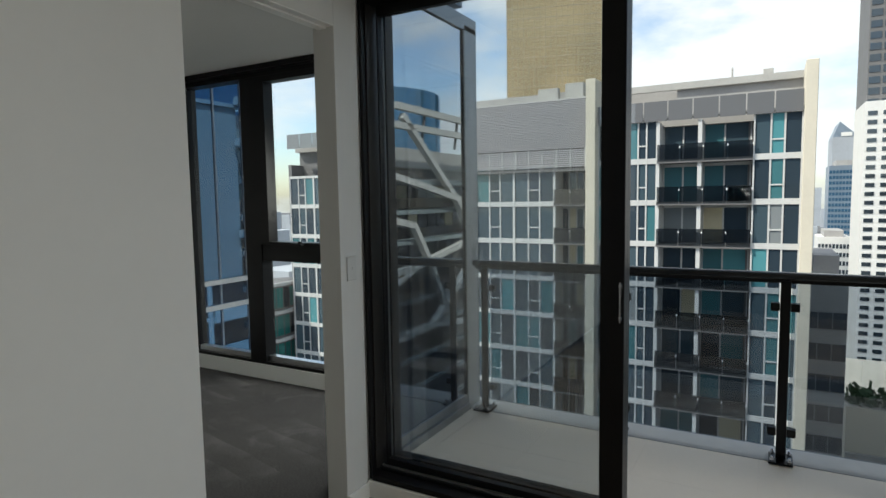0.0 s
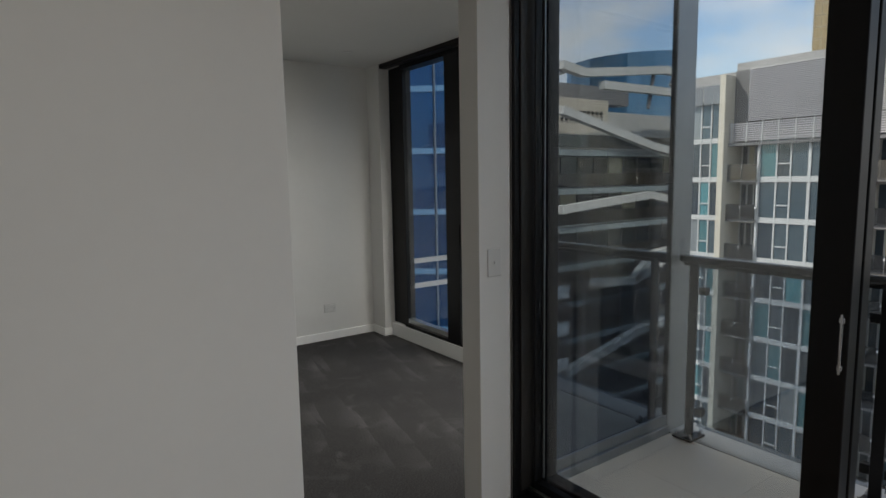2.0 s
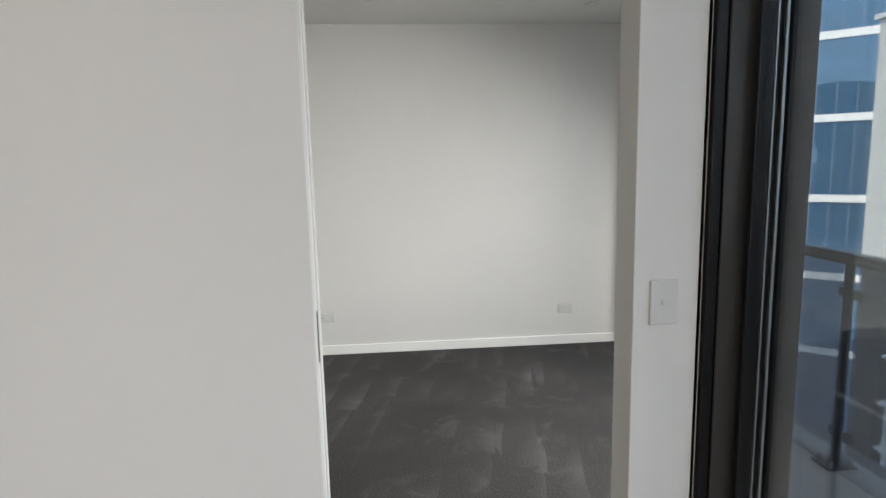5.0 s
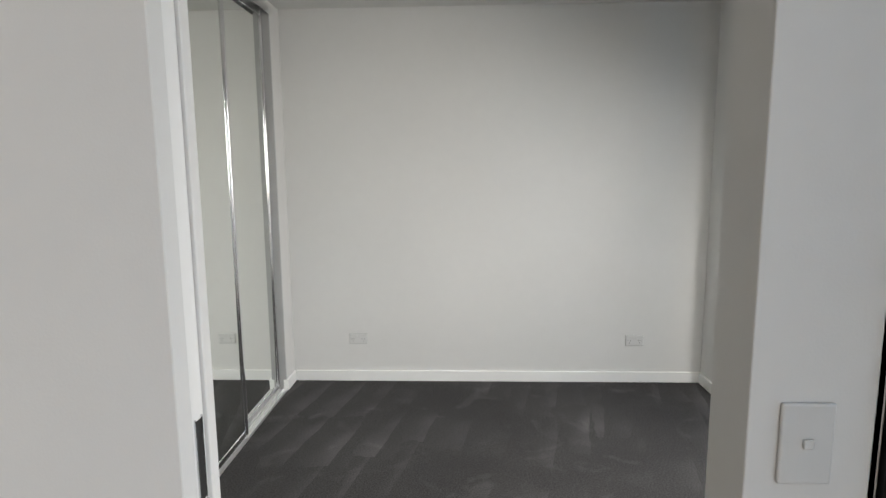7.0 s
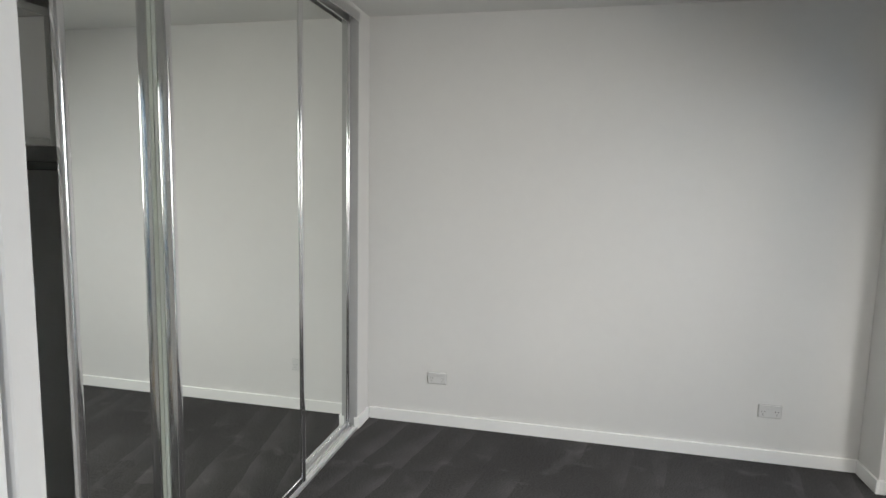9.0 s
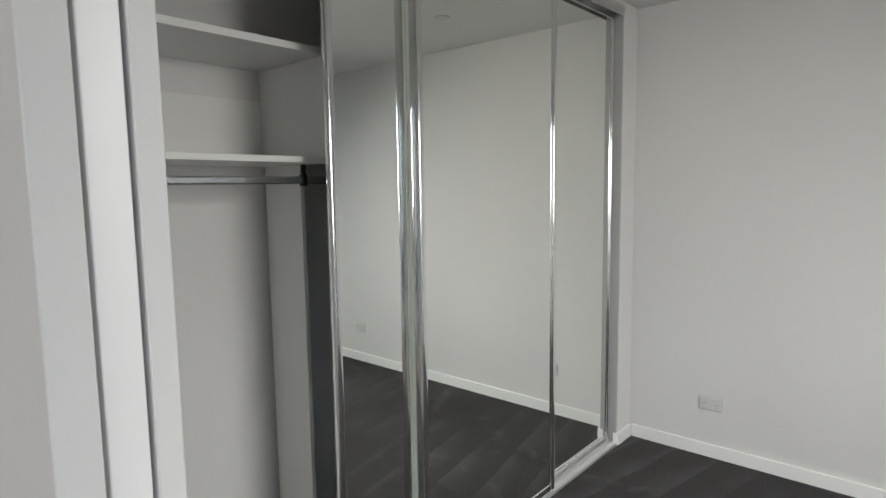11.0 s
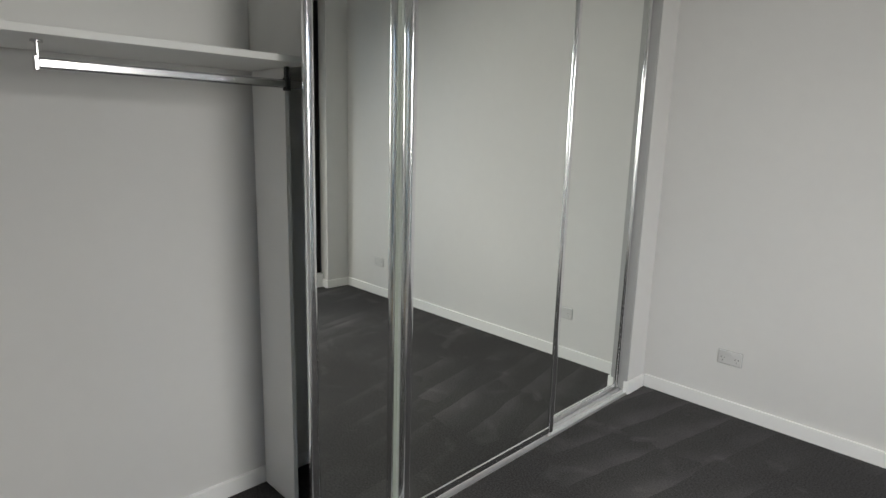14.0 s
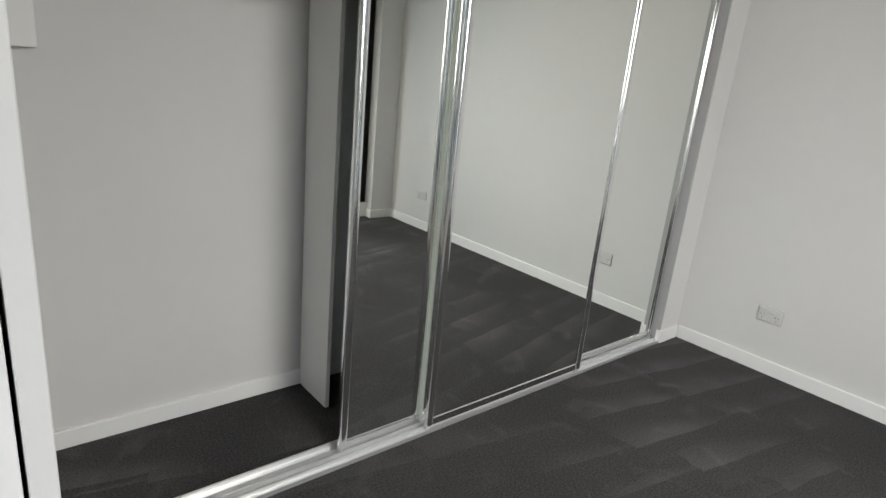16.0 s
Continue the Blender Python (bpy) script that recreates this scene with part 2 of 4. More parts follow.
M["return"] = coated("return_glass", (0.018, 0.022, 0.032), (0.82, 0.86, 0.90), 0.58)
# darker, duller copy of the return glass that stands for a dim reflection
M["return_low"] = coated("dimmed_reflection_glass", (0.012, 0.017, 0.028), (0.62, 0.74, 0.88), 0.30)
M["return_blue"] = coated("blue_return_glass", (0.012, 0.02, 0.035), (0.14, 0.30, 0.54), 0.5)
M["tower_blue"] = coated("blue_tower_glass", (0.024, 0.09, 0.165), (0.5, 0.7, 0.9), 0.2)
M["front_glass"] = glass("smoky_balcony_glass", (0.42, 0.44, 0.46), floor_gloss=0.03)
M["parapet_glass"] = coated("grey_parapet_glass", (0.16, 0.16, 0.165), (0.8, 0.85, 0.9), 0.12)
M["tower_dark"] = coated("dark_window_glass", (0.03, 0.04, 0.05), (0.7, 0.8, 0.9), 0.10)


def city_glass(name, base, gloss):
    m = coated(name, base, (0.75, 0.85, 0.95), gloss)
    t = m.node_tree
    info = t.nodes.new("ShaderNodeObjectInfo")
    rp = t.nodes.new("ShaderNodeValToRGB")
    rp.color_ramp.interpolation = "CONSTANT"
    e = rp.color_ramp.elements
    e[0].position, e[0].color = 0.0, (0.030, 0.045, 0.060, 1)
    e[1].position, e[1].color = 0.45, (0.055, 0.085, 0.105, 1)
    for p, c in ((0.72, (0.06, 0.17, 0.19, 1)), (0.86, (0.09, 0.27, 0.30, 1)), (0.95, (0.22, 0.24, 0.25, 1))):
        k = e.new(p)
        k.color = c
    t.links.new(info.outputs["Random"], rp.inputs[0])
    t.links.new(rp.outputs[0], t.nodes["Diffuse BSDF"].inputs["Color"])
    return m


M["city_glass"] = city_glass("city_window_glass", (0.05, 0.1, 0.13), 0.07)


# ---------------- building blocks ----------------
def box(bm, x0, x1, y0, y1, z0, z1):
    v = [bm.verts.new(p) for p in ((x0, y0, z0), (x1, y0, z0), (x1, y1, z0), (x0, y1, z0), (x0, y0, z1), (x1, y0, z1), (x1, y1, z1), (x0, y1, z1))]
    for f in ((3, 2, 1, 0), (4, 5, 6, 7), (0, 1, 5, 4), (1, 2, 6, 5), (2, 3, 7, 6), (3, 0, 4, 7)):
        bm.faces.new([v[i] for i in f])
    return v


def boxes(*rows, bevel=0.0, seg=2):
    bm = bmesh.new()
    for r in rows:
        box(bm, *r)
    if bevel:
        bmesh.ops.bevel(bm, geom=list(bm.edges), offset=bevel, segments=seg, affect="EDGES", profile=0.5)
    return bm


def rod(bm, a, b, r, n=12, r2=None):
    """A round bar from a to b."""
    a, b = Vector(a), Vector(b)
    m = Matrix.Translation((a + b) / 2) @ (b - a).to_track_quat("Z", "Y").to_matrix().to_4x4()
    bmesh.ops.create_cone(bm, cap_ends=True, segments=n, radius1=r, radius2=r if r2 is None else r2, depth=(b - a).length, matrix=m)
    return bm


def beam(bm, a, b, w, h):
    """A rectangular bar from a to b."""
    a, b = Vector(a), Vector(b)
    m = Matrix.Translation((a + b) / 2) @ (b - a).to_track_quat("Z", "Y").to_matrix().to_4x4() @ Matrix.Diagonal((w, h, (b - a).length, 1))
    bmesh.ops.create_cube(bm, size=1, matrix=m)
    return bm


def part(name, bm, material, parent=None, label="", smooth=False):
    """Links a bmesh as one mesh object under a thing or part."""
    me = bpy.data.meshes.new(name)
    bm.to_mesh(me)
    bm.free()
    me.materials.append(material)
    if smooth:
        me.shade_smooth()
    ob = new(name, me)
    ob.parent = parent
    if label:
        ob["label"] = label
    return ob


def share(name, mesh, parent, loc):
    ob = new(name, mesh)
    ob.parent, ob.location = parent, loc
    return ob


def thing(name, label, category, group="", kind="", at=(0, 0, 0)):
    ob = tagged(new(name), label, category, group, kind)
    ob.location = at
    return ob


def setting(name, bm, material, label, category):
    return tagged(part(name, bm, material), label, category, kind="structure")


# ---------------- plan (metres) ----------------
CEIL = 2.575
DL, DR, DH = -0.823, -0.037, 2.275      # doorway
TW = 0.120                             # wall between living room and bedroom
YB = 3.272                             # back wall of the bedroom
XW = 1.335                             # bedroom window
NIB = -1.664                           # face of the nib beside the wardrobe
GX = 0.312                             # balcony glazing
XR = 1.530                             # balustrade line
RY = 0.115                             # glazed return of the balcony

# living room shell
setting("wall_partition", boxes((-6.0, DL, 0.0, 0.042, 0, DH), (-6.0, DL, 0.092, TW, 0, DH), (-6.0, -1.85, 0.042, 0.092, 0, DH),
                                (-6.0, DR, 0.0, TW, DH, 2.66), (DR, 0.14, 0.0, TW, 0, 2.66), bevel=0.0015, seg=1),
        M["wall"], "white painted plaster partition with a sliding door pocket", "wall")
setting("wall_south", boxes((-6.0, 0.2, -5.62, -5.5, 0, 2.66)), M["wall"], "plain white painted end wall", "wall")
setting("wall_west", boxes((-6.12, -6.0, -5.62, TW, 0, 2.66)), M["wall"], "plain white painted living room wall", "wall")
setting("ceiling_living", boxes((-6.12, 0.45, -5.62, TW, 2.66, 2.76)), M["ceiling"], "flat white living room ceiling", "ceiling")
floor_living = setting("floor_living", boxes((-6.12, 0.13, -5.62, 0.0, -0.12, -0.014)), M["dark_slot"], "oak board floor of the living room", "floor")
# bedroom shell
setting("floor_bedroom", boxes((-2.55, 1.36, 0.0, YB + 0.1, -0.12, 0.0)), M["carpet"], "charcoal cut-pile carpet with vacuum strokes", "carpet")
setting("wall_back", boxes((-2.55, 1.50, YB, YB + 0.12, 0, CEIL)), M["wall"], "white painted plaster bedroom wall", "wall")
setting("wall_wardrobe_back", boxes((-2.52, -2.266, TW, YB, 0, CEIL)), M["wall"], "white lining behind the wardrobe", "wall")
setting("wall_nib", boxes((-2.40, NIB, 3.086, YB, 0, CEIL), bevel=0.0015, seg=1), M["wall"], "white nib wall beside the wardrobe", "wall")
setting("wall_bulkhead", boxes((-1.79, NIB, TW, 3.086, CEIL - 0.031, CEIL)), M["wall"], "slim white bulkhead over the wardrobe track", "wall")
setting("wall_column", boxes((1.236, 1.346, 3.042, YB, 0, CEIL), bevel=0.0015, seg=1), M["wall"], "white boxed column beside the window", "wall")
setting("wall_return", boxes((0.31, XW - 0.01, RY + 0.03, RY + 0.15, 0, CEIL), (0.13, 0.31, 0.0, RY + 0.15, 0, CEIL)), M["wall"], "white wall behind the glazed return", "wall")
setting("ceiling_bedroom", boxes((-2.55, 1.50, TW, YB + 0.12, CEIL, CEIL + 0.14)), M["ceiling"], "flat white bedroom ceiling", "ceiling")
# skirtings
SK = 0.076
setting("baseboard", boxes((NIB + 0.016, 1.236, YB - 0.016, YB, 0, SK), bevel=0.003), M["gloss"], "white gloss skirting along the bedroom wall", "skirting")
setting("baseboard_nib", boxes((NIB, NIB + 0.016, 3.070, YB - 0.016, 0, SK), (NIB - 0.02, NIB, 3.070, 3.086, 0, SK), bevel=0.003), M["gloss"], "white gloss skirting round the nib wall", "skirting")
setting("baseboard_column", boxes((1.220, 1.236, 3.026, YB - 0.016, 0, SK), (1.236, 1.308, 3.026, 3.042, 0, SK), bevel=0.003), M["gloss"], "white gloss skirting round the column", "skirting")
setting("baseboard_wardrobe", boxes((-2.266, -2.250, TW, 3.086, 0, 0.07), bevel=0.003), M["gloss"], "white skirting inside the wardrobe", "skirting")
setting("baseboard_partition", boxes((DR, 0.122, -0.014, 0.0, -0.014, 0.075), bevel=0.003), M["gloss"], "short white skirting beside the balcony door", "skirting")
setting("window_hob", boxes((1.308, XW + 0.13, 0.27, 3.042, 0, 0.128), bevel=0.003), M["gloss"], "white timber hob below the window", "skirting")
setting("door_hob", boxes((0.118, 0.36, -5.5, -0.004, -0.014, 0.085), bevel=0.003), M["gloss"], "white hob below the balcony door", "skirting")
setting("trim", boxes((DL, DR, 0.044, 0.089, DH - 0.012, DH), (DL, DR, 0.0, 0.040, DH - 0.006, DH), bevel=0.001, seg=1), M["gloss"], "white head lining with the sliding door track", "trim")

# sliding pocket door, pushed back into the wall
d = thing("pocket_door", "white sliding pocket door pushed open into its wall", "door", kind="structure")
part("door_leaf", boxes((-1.70, DL - 0.004, 0.047, 0.087, 0.012, DH - 0.016), bevel=0.002), M["door"], d)
part("edge_pull", boxes((DL - 0.006, DL - 0.0025, 0.057, 0.076, 1.03, 1.16), bevel=0.0008, seg=1), M["dark_slot"], d, "dark recessed edge pull")
part("pull_plate", boxes((DL - 0.005, DL - 0.0018, 0.0545, 0.0565, 1.025, 1.165), (DL - 0.005, DL - 0.0018, 0.0765, 0.0785, 1.025, 1.165)), M["steel"], d, "steel rim of the pull")

# ---------------- bedroom window ----------------
w = thing("window_1", "tall black aluminium bedroom window with fixed and awning panes", "window", kind="structure")
HT = 2.535
part("outer_frame", boxes((XW + 0.012, XW + 0.10, 2.80, 3.038, 0.128, HT), (XW - 0.02, XW + 0.10, 0.275, 0.34, 0.128, HT),
                          (XW - 0.02, XW + 0.10, 0.34, 2.80, 0.128, 0.155), (XW - 0.02, XW + 0.10, 0.34, 2.80, HT - 0.04, HT), bevel=0.002, seg=1), M["black"], w)
part("mullion", boxes((XW - 0.02, XW + 0.10, 1.93, 2.11, 0.150, HT - 0.04), bevel=0.002, seg=1), M["black"], w)
part("transom", boxes((XW - 0.01, XW + 0.09, 0.34, 1.93, 1.005, 1.14), bevel=0.002, seg=1), M["black"], w)
part("sash", boxes((XW - 0.03, XW + 0.07, 1.83, 1.928, 1.142, HT - 0.042), (XW - 0.03, XW + 0.07, 0.345, 0.42, 1.142, HT - 0.042),
                   (XW - 0.03, XW + 0.07, 0.42, 1.83, 1.142, 1.165), (XW - 0.03, XW + 0.07, 0.42, 1.83, HT - 0.09, HT - 0.042), bevel=0.002, seg=1), M["black"], w, "black awning sash")
part("sash_winder", boxes((XW - 0.06, XW - 0.03, 1.45, 1.58, 1.14, 1.158), (XW - 0.055, XW - 0.045, 1.46, 1.50, 1.158, 1.175), bevel=0.003), M["black"], w, "black winder box")
part("blind_track", boxes((XW - 0.09, XW - 0.02, 0.30, 3.04, CEIL - 0.042, CEIL - 0.001), bevel=0.003), M["black"], w, "black curtain track at the ceiling")
part("sill_strip", boxes((XW + 0.02, XW + 0.08, 0.34, 1.93, 0.155, 0.195), (XW + 0.02, XW + 0.08, 2.11, 2.80, 0.155, 0.195)), M["alu"], w, "bright sill strip")
for r in ((XW + 0.03, XW + 0.036, 2.11, 2.80, 0.150, HT - 0.04), (XW + 0.03, XW + 0.036, 0.42, 1.83, 1.165, HT - 0.09), (XW + 0.03, XW + 0.036, 0.34, 1.93, 0.150, 1.005)):
    part("pane", boxes(r), M["clear"], w).visible_shadow = False
setting("wall_window_head", boxes((XW - 0.02, XW + 0.12, 0.27, 3.04, HT, CEIL)), M["wall"], "narrow white head above the window", "wall")

# ---------------- balcony door ----------------
g = thing("balcony_door", "black framed sliding glass door, slid open", "door", kind="structure")
part("jamb", boxes((0.14, 0.17, -0.018, 0.0, 0.085, 2.57), (GX, 0.38, -0.04, 0.0, 0.085, 2.60), bevel=0.002, seg=1), M["black"], g)
part("jamb_face", boxes((0.17, GX - 0.031, -0.026, -0.002, 0.13, 2.42), bevel=0.002, seg=1), M["jamb_metal"], g, "satin dark bronze-grey jamb face")
part("jamb_back", boxes((0.17, GX, -0.021, 0.0, 0.085, 2.57)), M["black"], g)
part("gasket", boxes((GX - 0.012, GX - 0.004, -0.034, -0.022, 0.15, 2.45), (GX - 0.03, GX - 0.024, -0.028, -0.022, 0.15, 2.45), bevel=0.001, seg=1), M["grey_alu"], g, "grey glazing channel")
part("sill", boxes((0.13, 0.20, -5.5, -0.022, 0.085, 0.112), (0.20, GX, -5.5, -0.022, 0.085, 0.128), (GX, 0.38, -5.5, -0.04, 0.085, 0.150), bevel=0.002, seg=1), M["black"], g)
part("sill_track", boxes((0.215, 0.222, -5.5, -0.03, 0.128, 0.138), (0.262, 0.269, -5.5, -0.03, 0.128, 0.138)), M["alu"], g, "bright aluminium track")
part("head", boxes((0.13, 0.38, -5.5, -0.022, 2.42, 2.60), bevel=0.002, seg=1), M["black"], g)
part("fixed_stile", boxes((0.315, 0.365, -1.222, -1.120, 0.15, 2.42), bevel=0.003), M["black"], g)
part("fixed_pane", boxes((0.335, 0.341, -1.120, -0.04, 0.15, 2.42)), M["tint"], g).visible_shadow = False
s = part("sliding_panel", boxes((0.215, 0.27, -1.232, -1.135, 0.138, 2.42), (0.225, 0.262, -1.135, -0.055, 0.138, 0.168),
                                (0.225, 0.262, -1.135, -0.055, 2.37, 2.42), (0.225, 0.262, -0.055, -0.046, 0.138, 2.42), bevel=0.003), M["black"], g, "black sliding sash")
part("panel_glass", boxes((0.240, 0.246, -1.135, -0.055, 0.168, 2.37)), M["clear"], s).visible_shadow = False
part("pull_handle", boxes((0.202, 0.208, -1.221, -1.214, 0.98, 1.145), (0.206, 0.216, -1.224, -1.210, 0.99, 1.005), (0.206, 0.216, -1.224, -1.210, 1.12, 1.135), bevel=0.002), M["steel"], s, "steel pull handle")
part("far_stile", boxes((0.30, 0.365, -2.42, -2.32, 0.15, 2.42), (0.30, 0.365, -5.5, -5.4, 0.15, 2.42), bevel=0.003), M["black"], g)

# ---------------- balcony ----------------
balcony = setting("balcony_floor", boxes((0.36, XR + 0.16, -6.5, RY + 0.2, -0.25, -0.010)), M["grout"], "pale tiled balcony floor on a concrete slab", "floor")
setting("balcony_edge", boxes((XR - 0.06, XR + 0.18, -6.5, RY + 0.02, -0.28, 0.006), bevel=0.004), M["concrete"], "grey concrete edge strip of the balcony", "kerb")
rt = thing("glazed_return", "reflective dark glazed return wall of the balcony", "window", kind="structure")
part("pane", boxes((0.40, 1.452, RY, RY + 0.012, 1.002, 2.66)), M["return"], rt)
# split off below rail height only to darken the reflection there
part("lower_pane", boxes((0.40, 1.452, RY, RY + 0.012, 0.11, 1.0)), M["return_low"], rt, "lower part of the pane, darkened to dim its reflection")
part("bottom_rail", boxes((0.38, 1.452, RY - 0.03, RY + 0.03, 0.0, 0.05), (0.38, 1.452, RY - 0.012, RY + 0.03, 0.05, 0.11), bevel=0.003), M["grey_alu"], rt)
part("end_post", boxes((1.452, 1.637, RY - 0.015, RY + 0.16, -0.25, 2.66), bevel=0.004), M["grey_alu"], rt, "grey anodised corner post")
part("glazing_bead", boxes((1.440, 1.452, RY - 0.012, RY, 0.11, 2.66), (0.40, 0.412, RY - 0.012, RY, 0.11, 2.66)), M["black"], rt, "black glazing bead")
part("top_rail", boxes((0.38, 1.637, RY - 0.015, RY + 0.16, 2.62, 2.72), bevel=0.003), M["grey_alu"], rt)
rt.children[0]["label"] = "dark reflective pane"
# facade beyond the bedroom window
nr = thing("facade_return", "blue reflective curtain wall stepping out beside the bedroom", "window", kind="structure")
NY = 3.40
part("pane", boxes((1.47, 2.55, NY, NY + 0.012, -6, 7)), M["return_blue"], nr)
for k, zz in enumerate((-2.9, -2.55, 0.35, 0.62, 3.35, 3.62)):
    part("transom", boxes((1.47, 2.55, NY - 0.03, NY, zz, zz + 0.05)), M["frame_grey"], nr)
for xx in (1.72, 2.1, 2.47):
    part("mullion", boxes((xx, xx + 0.02, NY - 0.012, NY, -6, 7)), M["bluegrey"], nr)
setting("wall_facade", boxes((XW + 0.10, 1.47, 3.038, NY + 0.3, -6, 7), (-2.55, 1.47, NY + 0.02, NY + 0.3, -6, 0), bevel=0.004), M["bluegrey"], "dark cladding at the facade corner", "wall")

bal = thing("balustrade", "frameless glass balustrade with a dark round-edged handrail", "railing")
part("handrail", boxes((XR - 0.032, XR + 0.032, -6.2, RY - 0.03, 1.020, 1.060), bevel=0.012, seg=3), M["rail"], bal, "dark metal handrail")
part("glass_channel", boxes((XR - 0.012, XR + 0.012, -6.2, RY - 0.05, 1.000, 1.020)), M["black"], bal)
POSTS = [-0.01, -0.925, -1.82, -2.72, -3.62, -4.52, -5.42]
for i, y in enumerate(POSTS):
    p = part("post", boxes((XR - 0.035, XR - 0.019, y - 0.025, y + 0.025, 0.018, 1.015), bevel=0.003), M["black"], bal, "flat black steel post")
    part("base_plate", boxes((XR - 0.105, XR + 0.045, y - 0.06, y + 0.06, 0.006, 0.018), bevel=0.003), M["black"], p)
    for dx, dy in ((-0.08, -0.042), (-0.08, 0.042), (0.025, -0.042), (0.025, 0.042)):
        bm = bmesh.new()
        rod(bm, (XR + dx, y + dy, 0.018), (XR + dx, y + dy, 0.034), 0.012, 8)
        rod(bm, (XR + dx, y + dy, 0.034), (XR + dx, y + dy, 0.046), 0.008, 8)
        part("bolt", bm, M["steel"], p, "steel bolt")
    for z in (0.14, 0.845):
        for sgn in (-1, 1):
            if i == 0 and sgn > 0:
                continue
            part("glass_clamp", boxes((XR - 0.024, XR + 0.02, y + sgn * 0.028 - 0.022 + sgn * 0.02, y + sgn * 0.028 + 0.022 + sgn * 0.02, z, z + 0.045), bevel=0.004), M["black"], p, "black glass clamp")
    if i + 1 < len(POSTS):
        part("glass_panel", boxes((XR - 0.006, XR + 0.006, POSTS[i + 1] + 0.03, y - 0.03, 0.07, 1.0)), M["balustrade"], bal, "clear glass panel").visible_shadow = False

# ---------------- wardrobe ----------------
wd = thing("wardrobe_fitout", "built-in wardrobe carcass with white shelves and divider", "wardrobe")
X0 = -2.264
part("shelf", boxes((X0, -1.86, 0.13, 1.130, 1.652, 1.673), bevel=0.0012, seg=1), M["melamine"], wd)
part("shelf", boxes((X0, -1.86, 0.13, 3.08, 2.016, 2.040), bevel=0.0012, seg=1), M["melamine"], wd)
part("upper_divider", boxes((X0, -1.86, 1.132, 1.150, 1.652, 2.015), bevel=0.0012, seg=1), M["melamine"], wd)
part("lower_divider", boxes((X0 + 0.016, -2.018, 1.131, 1.149, 0.004, 1.651), bevel=0.0012, seg=1), M["melamine"], wd)
part("back_panel", boxes((-2.246, -2.238, 1.151, 3.06, 0.072, 2.015), bevel=0.001, seg=1), M["melamine"], wd)
part("back_lining", boxes((X0, X0 + 0.006, 0.13, 1.130, 1.674, 1.900)), M["melamine"], wd)
part("end_lining", boxes((X0, -2.226, 0.127, 0.287, 1.323, 1.651), bevel=0.001, seg=1), M["melamine"], wd)
hr = thing("hanging_rail", "chrome oval wardrobe rail hung below the shelf", "clothes rail")
part("rail", boxes((-1.9925, -1.9775, 0.425, 3.06, 1.582, 1.610), bevel=0.006, seg=3), M["steel"], hr)
part("end_cap", boxes((-1.996, -1.974, 0.419, 0.429, 1.578, 1.614), bevel=0.002), M["steel"], hr)
bm = bmesh.new()
rod(bm, (-1.985, 0.429, 1.609), (-1.985, 0.429, 1.650), 0.004, 10)
rod(bm, (-1.985, 0.429, 1.646), (-1.985, 0.429, 1.652), 0.014, 14)
part("hanger", bm, M["steel"], hr)
part("bracket", boxes((-1.9975, -1.9725, 1.112, 1.130, 1.574, 1.617), (-1.993, -1.977, 1.114, 1.128, 1.615, 1.652), bevel=0.003), M["rail"], hr, "dark steel hanger bracket")
tr = thing("sliding_track", "silver aluminium double track of the wardrobe doors", "door track")
DX, TT = 0.110, CEIL - 0.031
bt0 = part("bottom_track", boxes((-1.892 + DX, -1.768 + DX, 0.14, 3.072, 0.0, 0.006)), M["track"], tr)
for a, e, z1 in ((-1.772, -1.768, 0.016), (-1.800, -1.796, 0.020), (-1.822, -1.818, 0.024), (-1.850, -1.846, 0.022), (-1.892, -1.888, 0.024)):
    part("guide_rib", boxes((a + DX, e + DX, 0.14, 3.072, 0.006, z1)), M["track"], bt0)
part("top_track", boxes(*[(a + DX, e + DX, 0.14, 3.085, z0, z1) for a, e, z0, z1 in ((-1.892, -1.768, TT - 0.012, TT), (-1.772, -1.768, TT - 0.049, TT - 0.012), (-1.830, -1.826, TT - 0.049, TT - 0.012), (-1.892, -1.888, TT - 0.049, TT - 0.012))]), M["alu"], tr)
part("jamb_lining", boxes((-1.780, NIB - 0.002, 3.071, 3.085, 0.024, TT - 0.013), bevel=0.001, seg=1), M["jamb"], tr, "satin grey aluminium jamb channel")


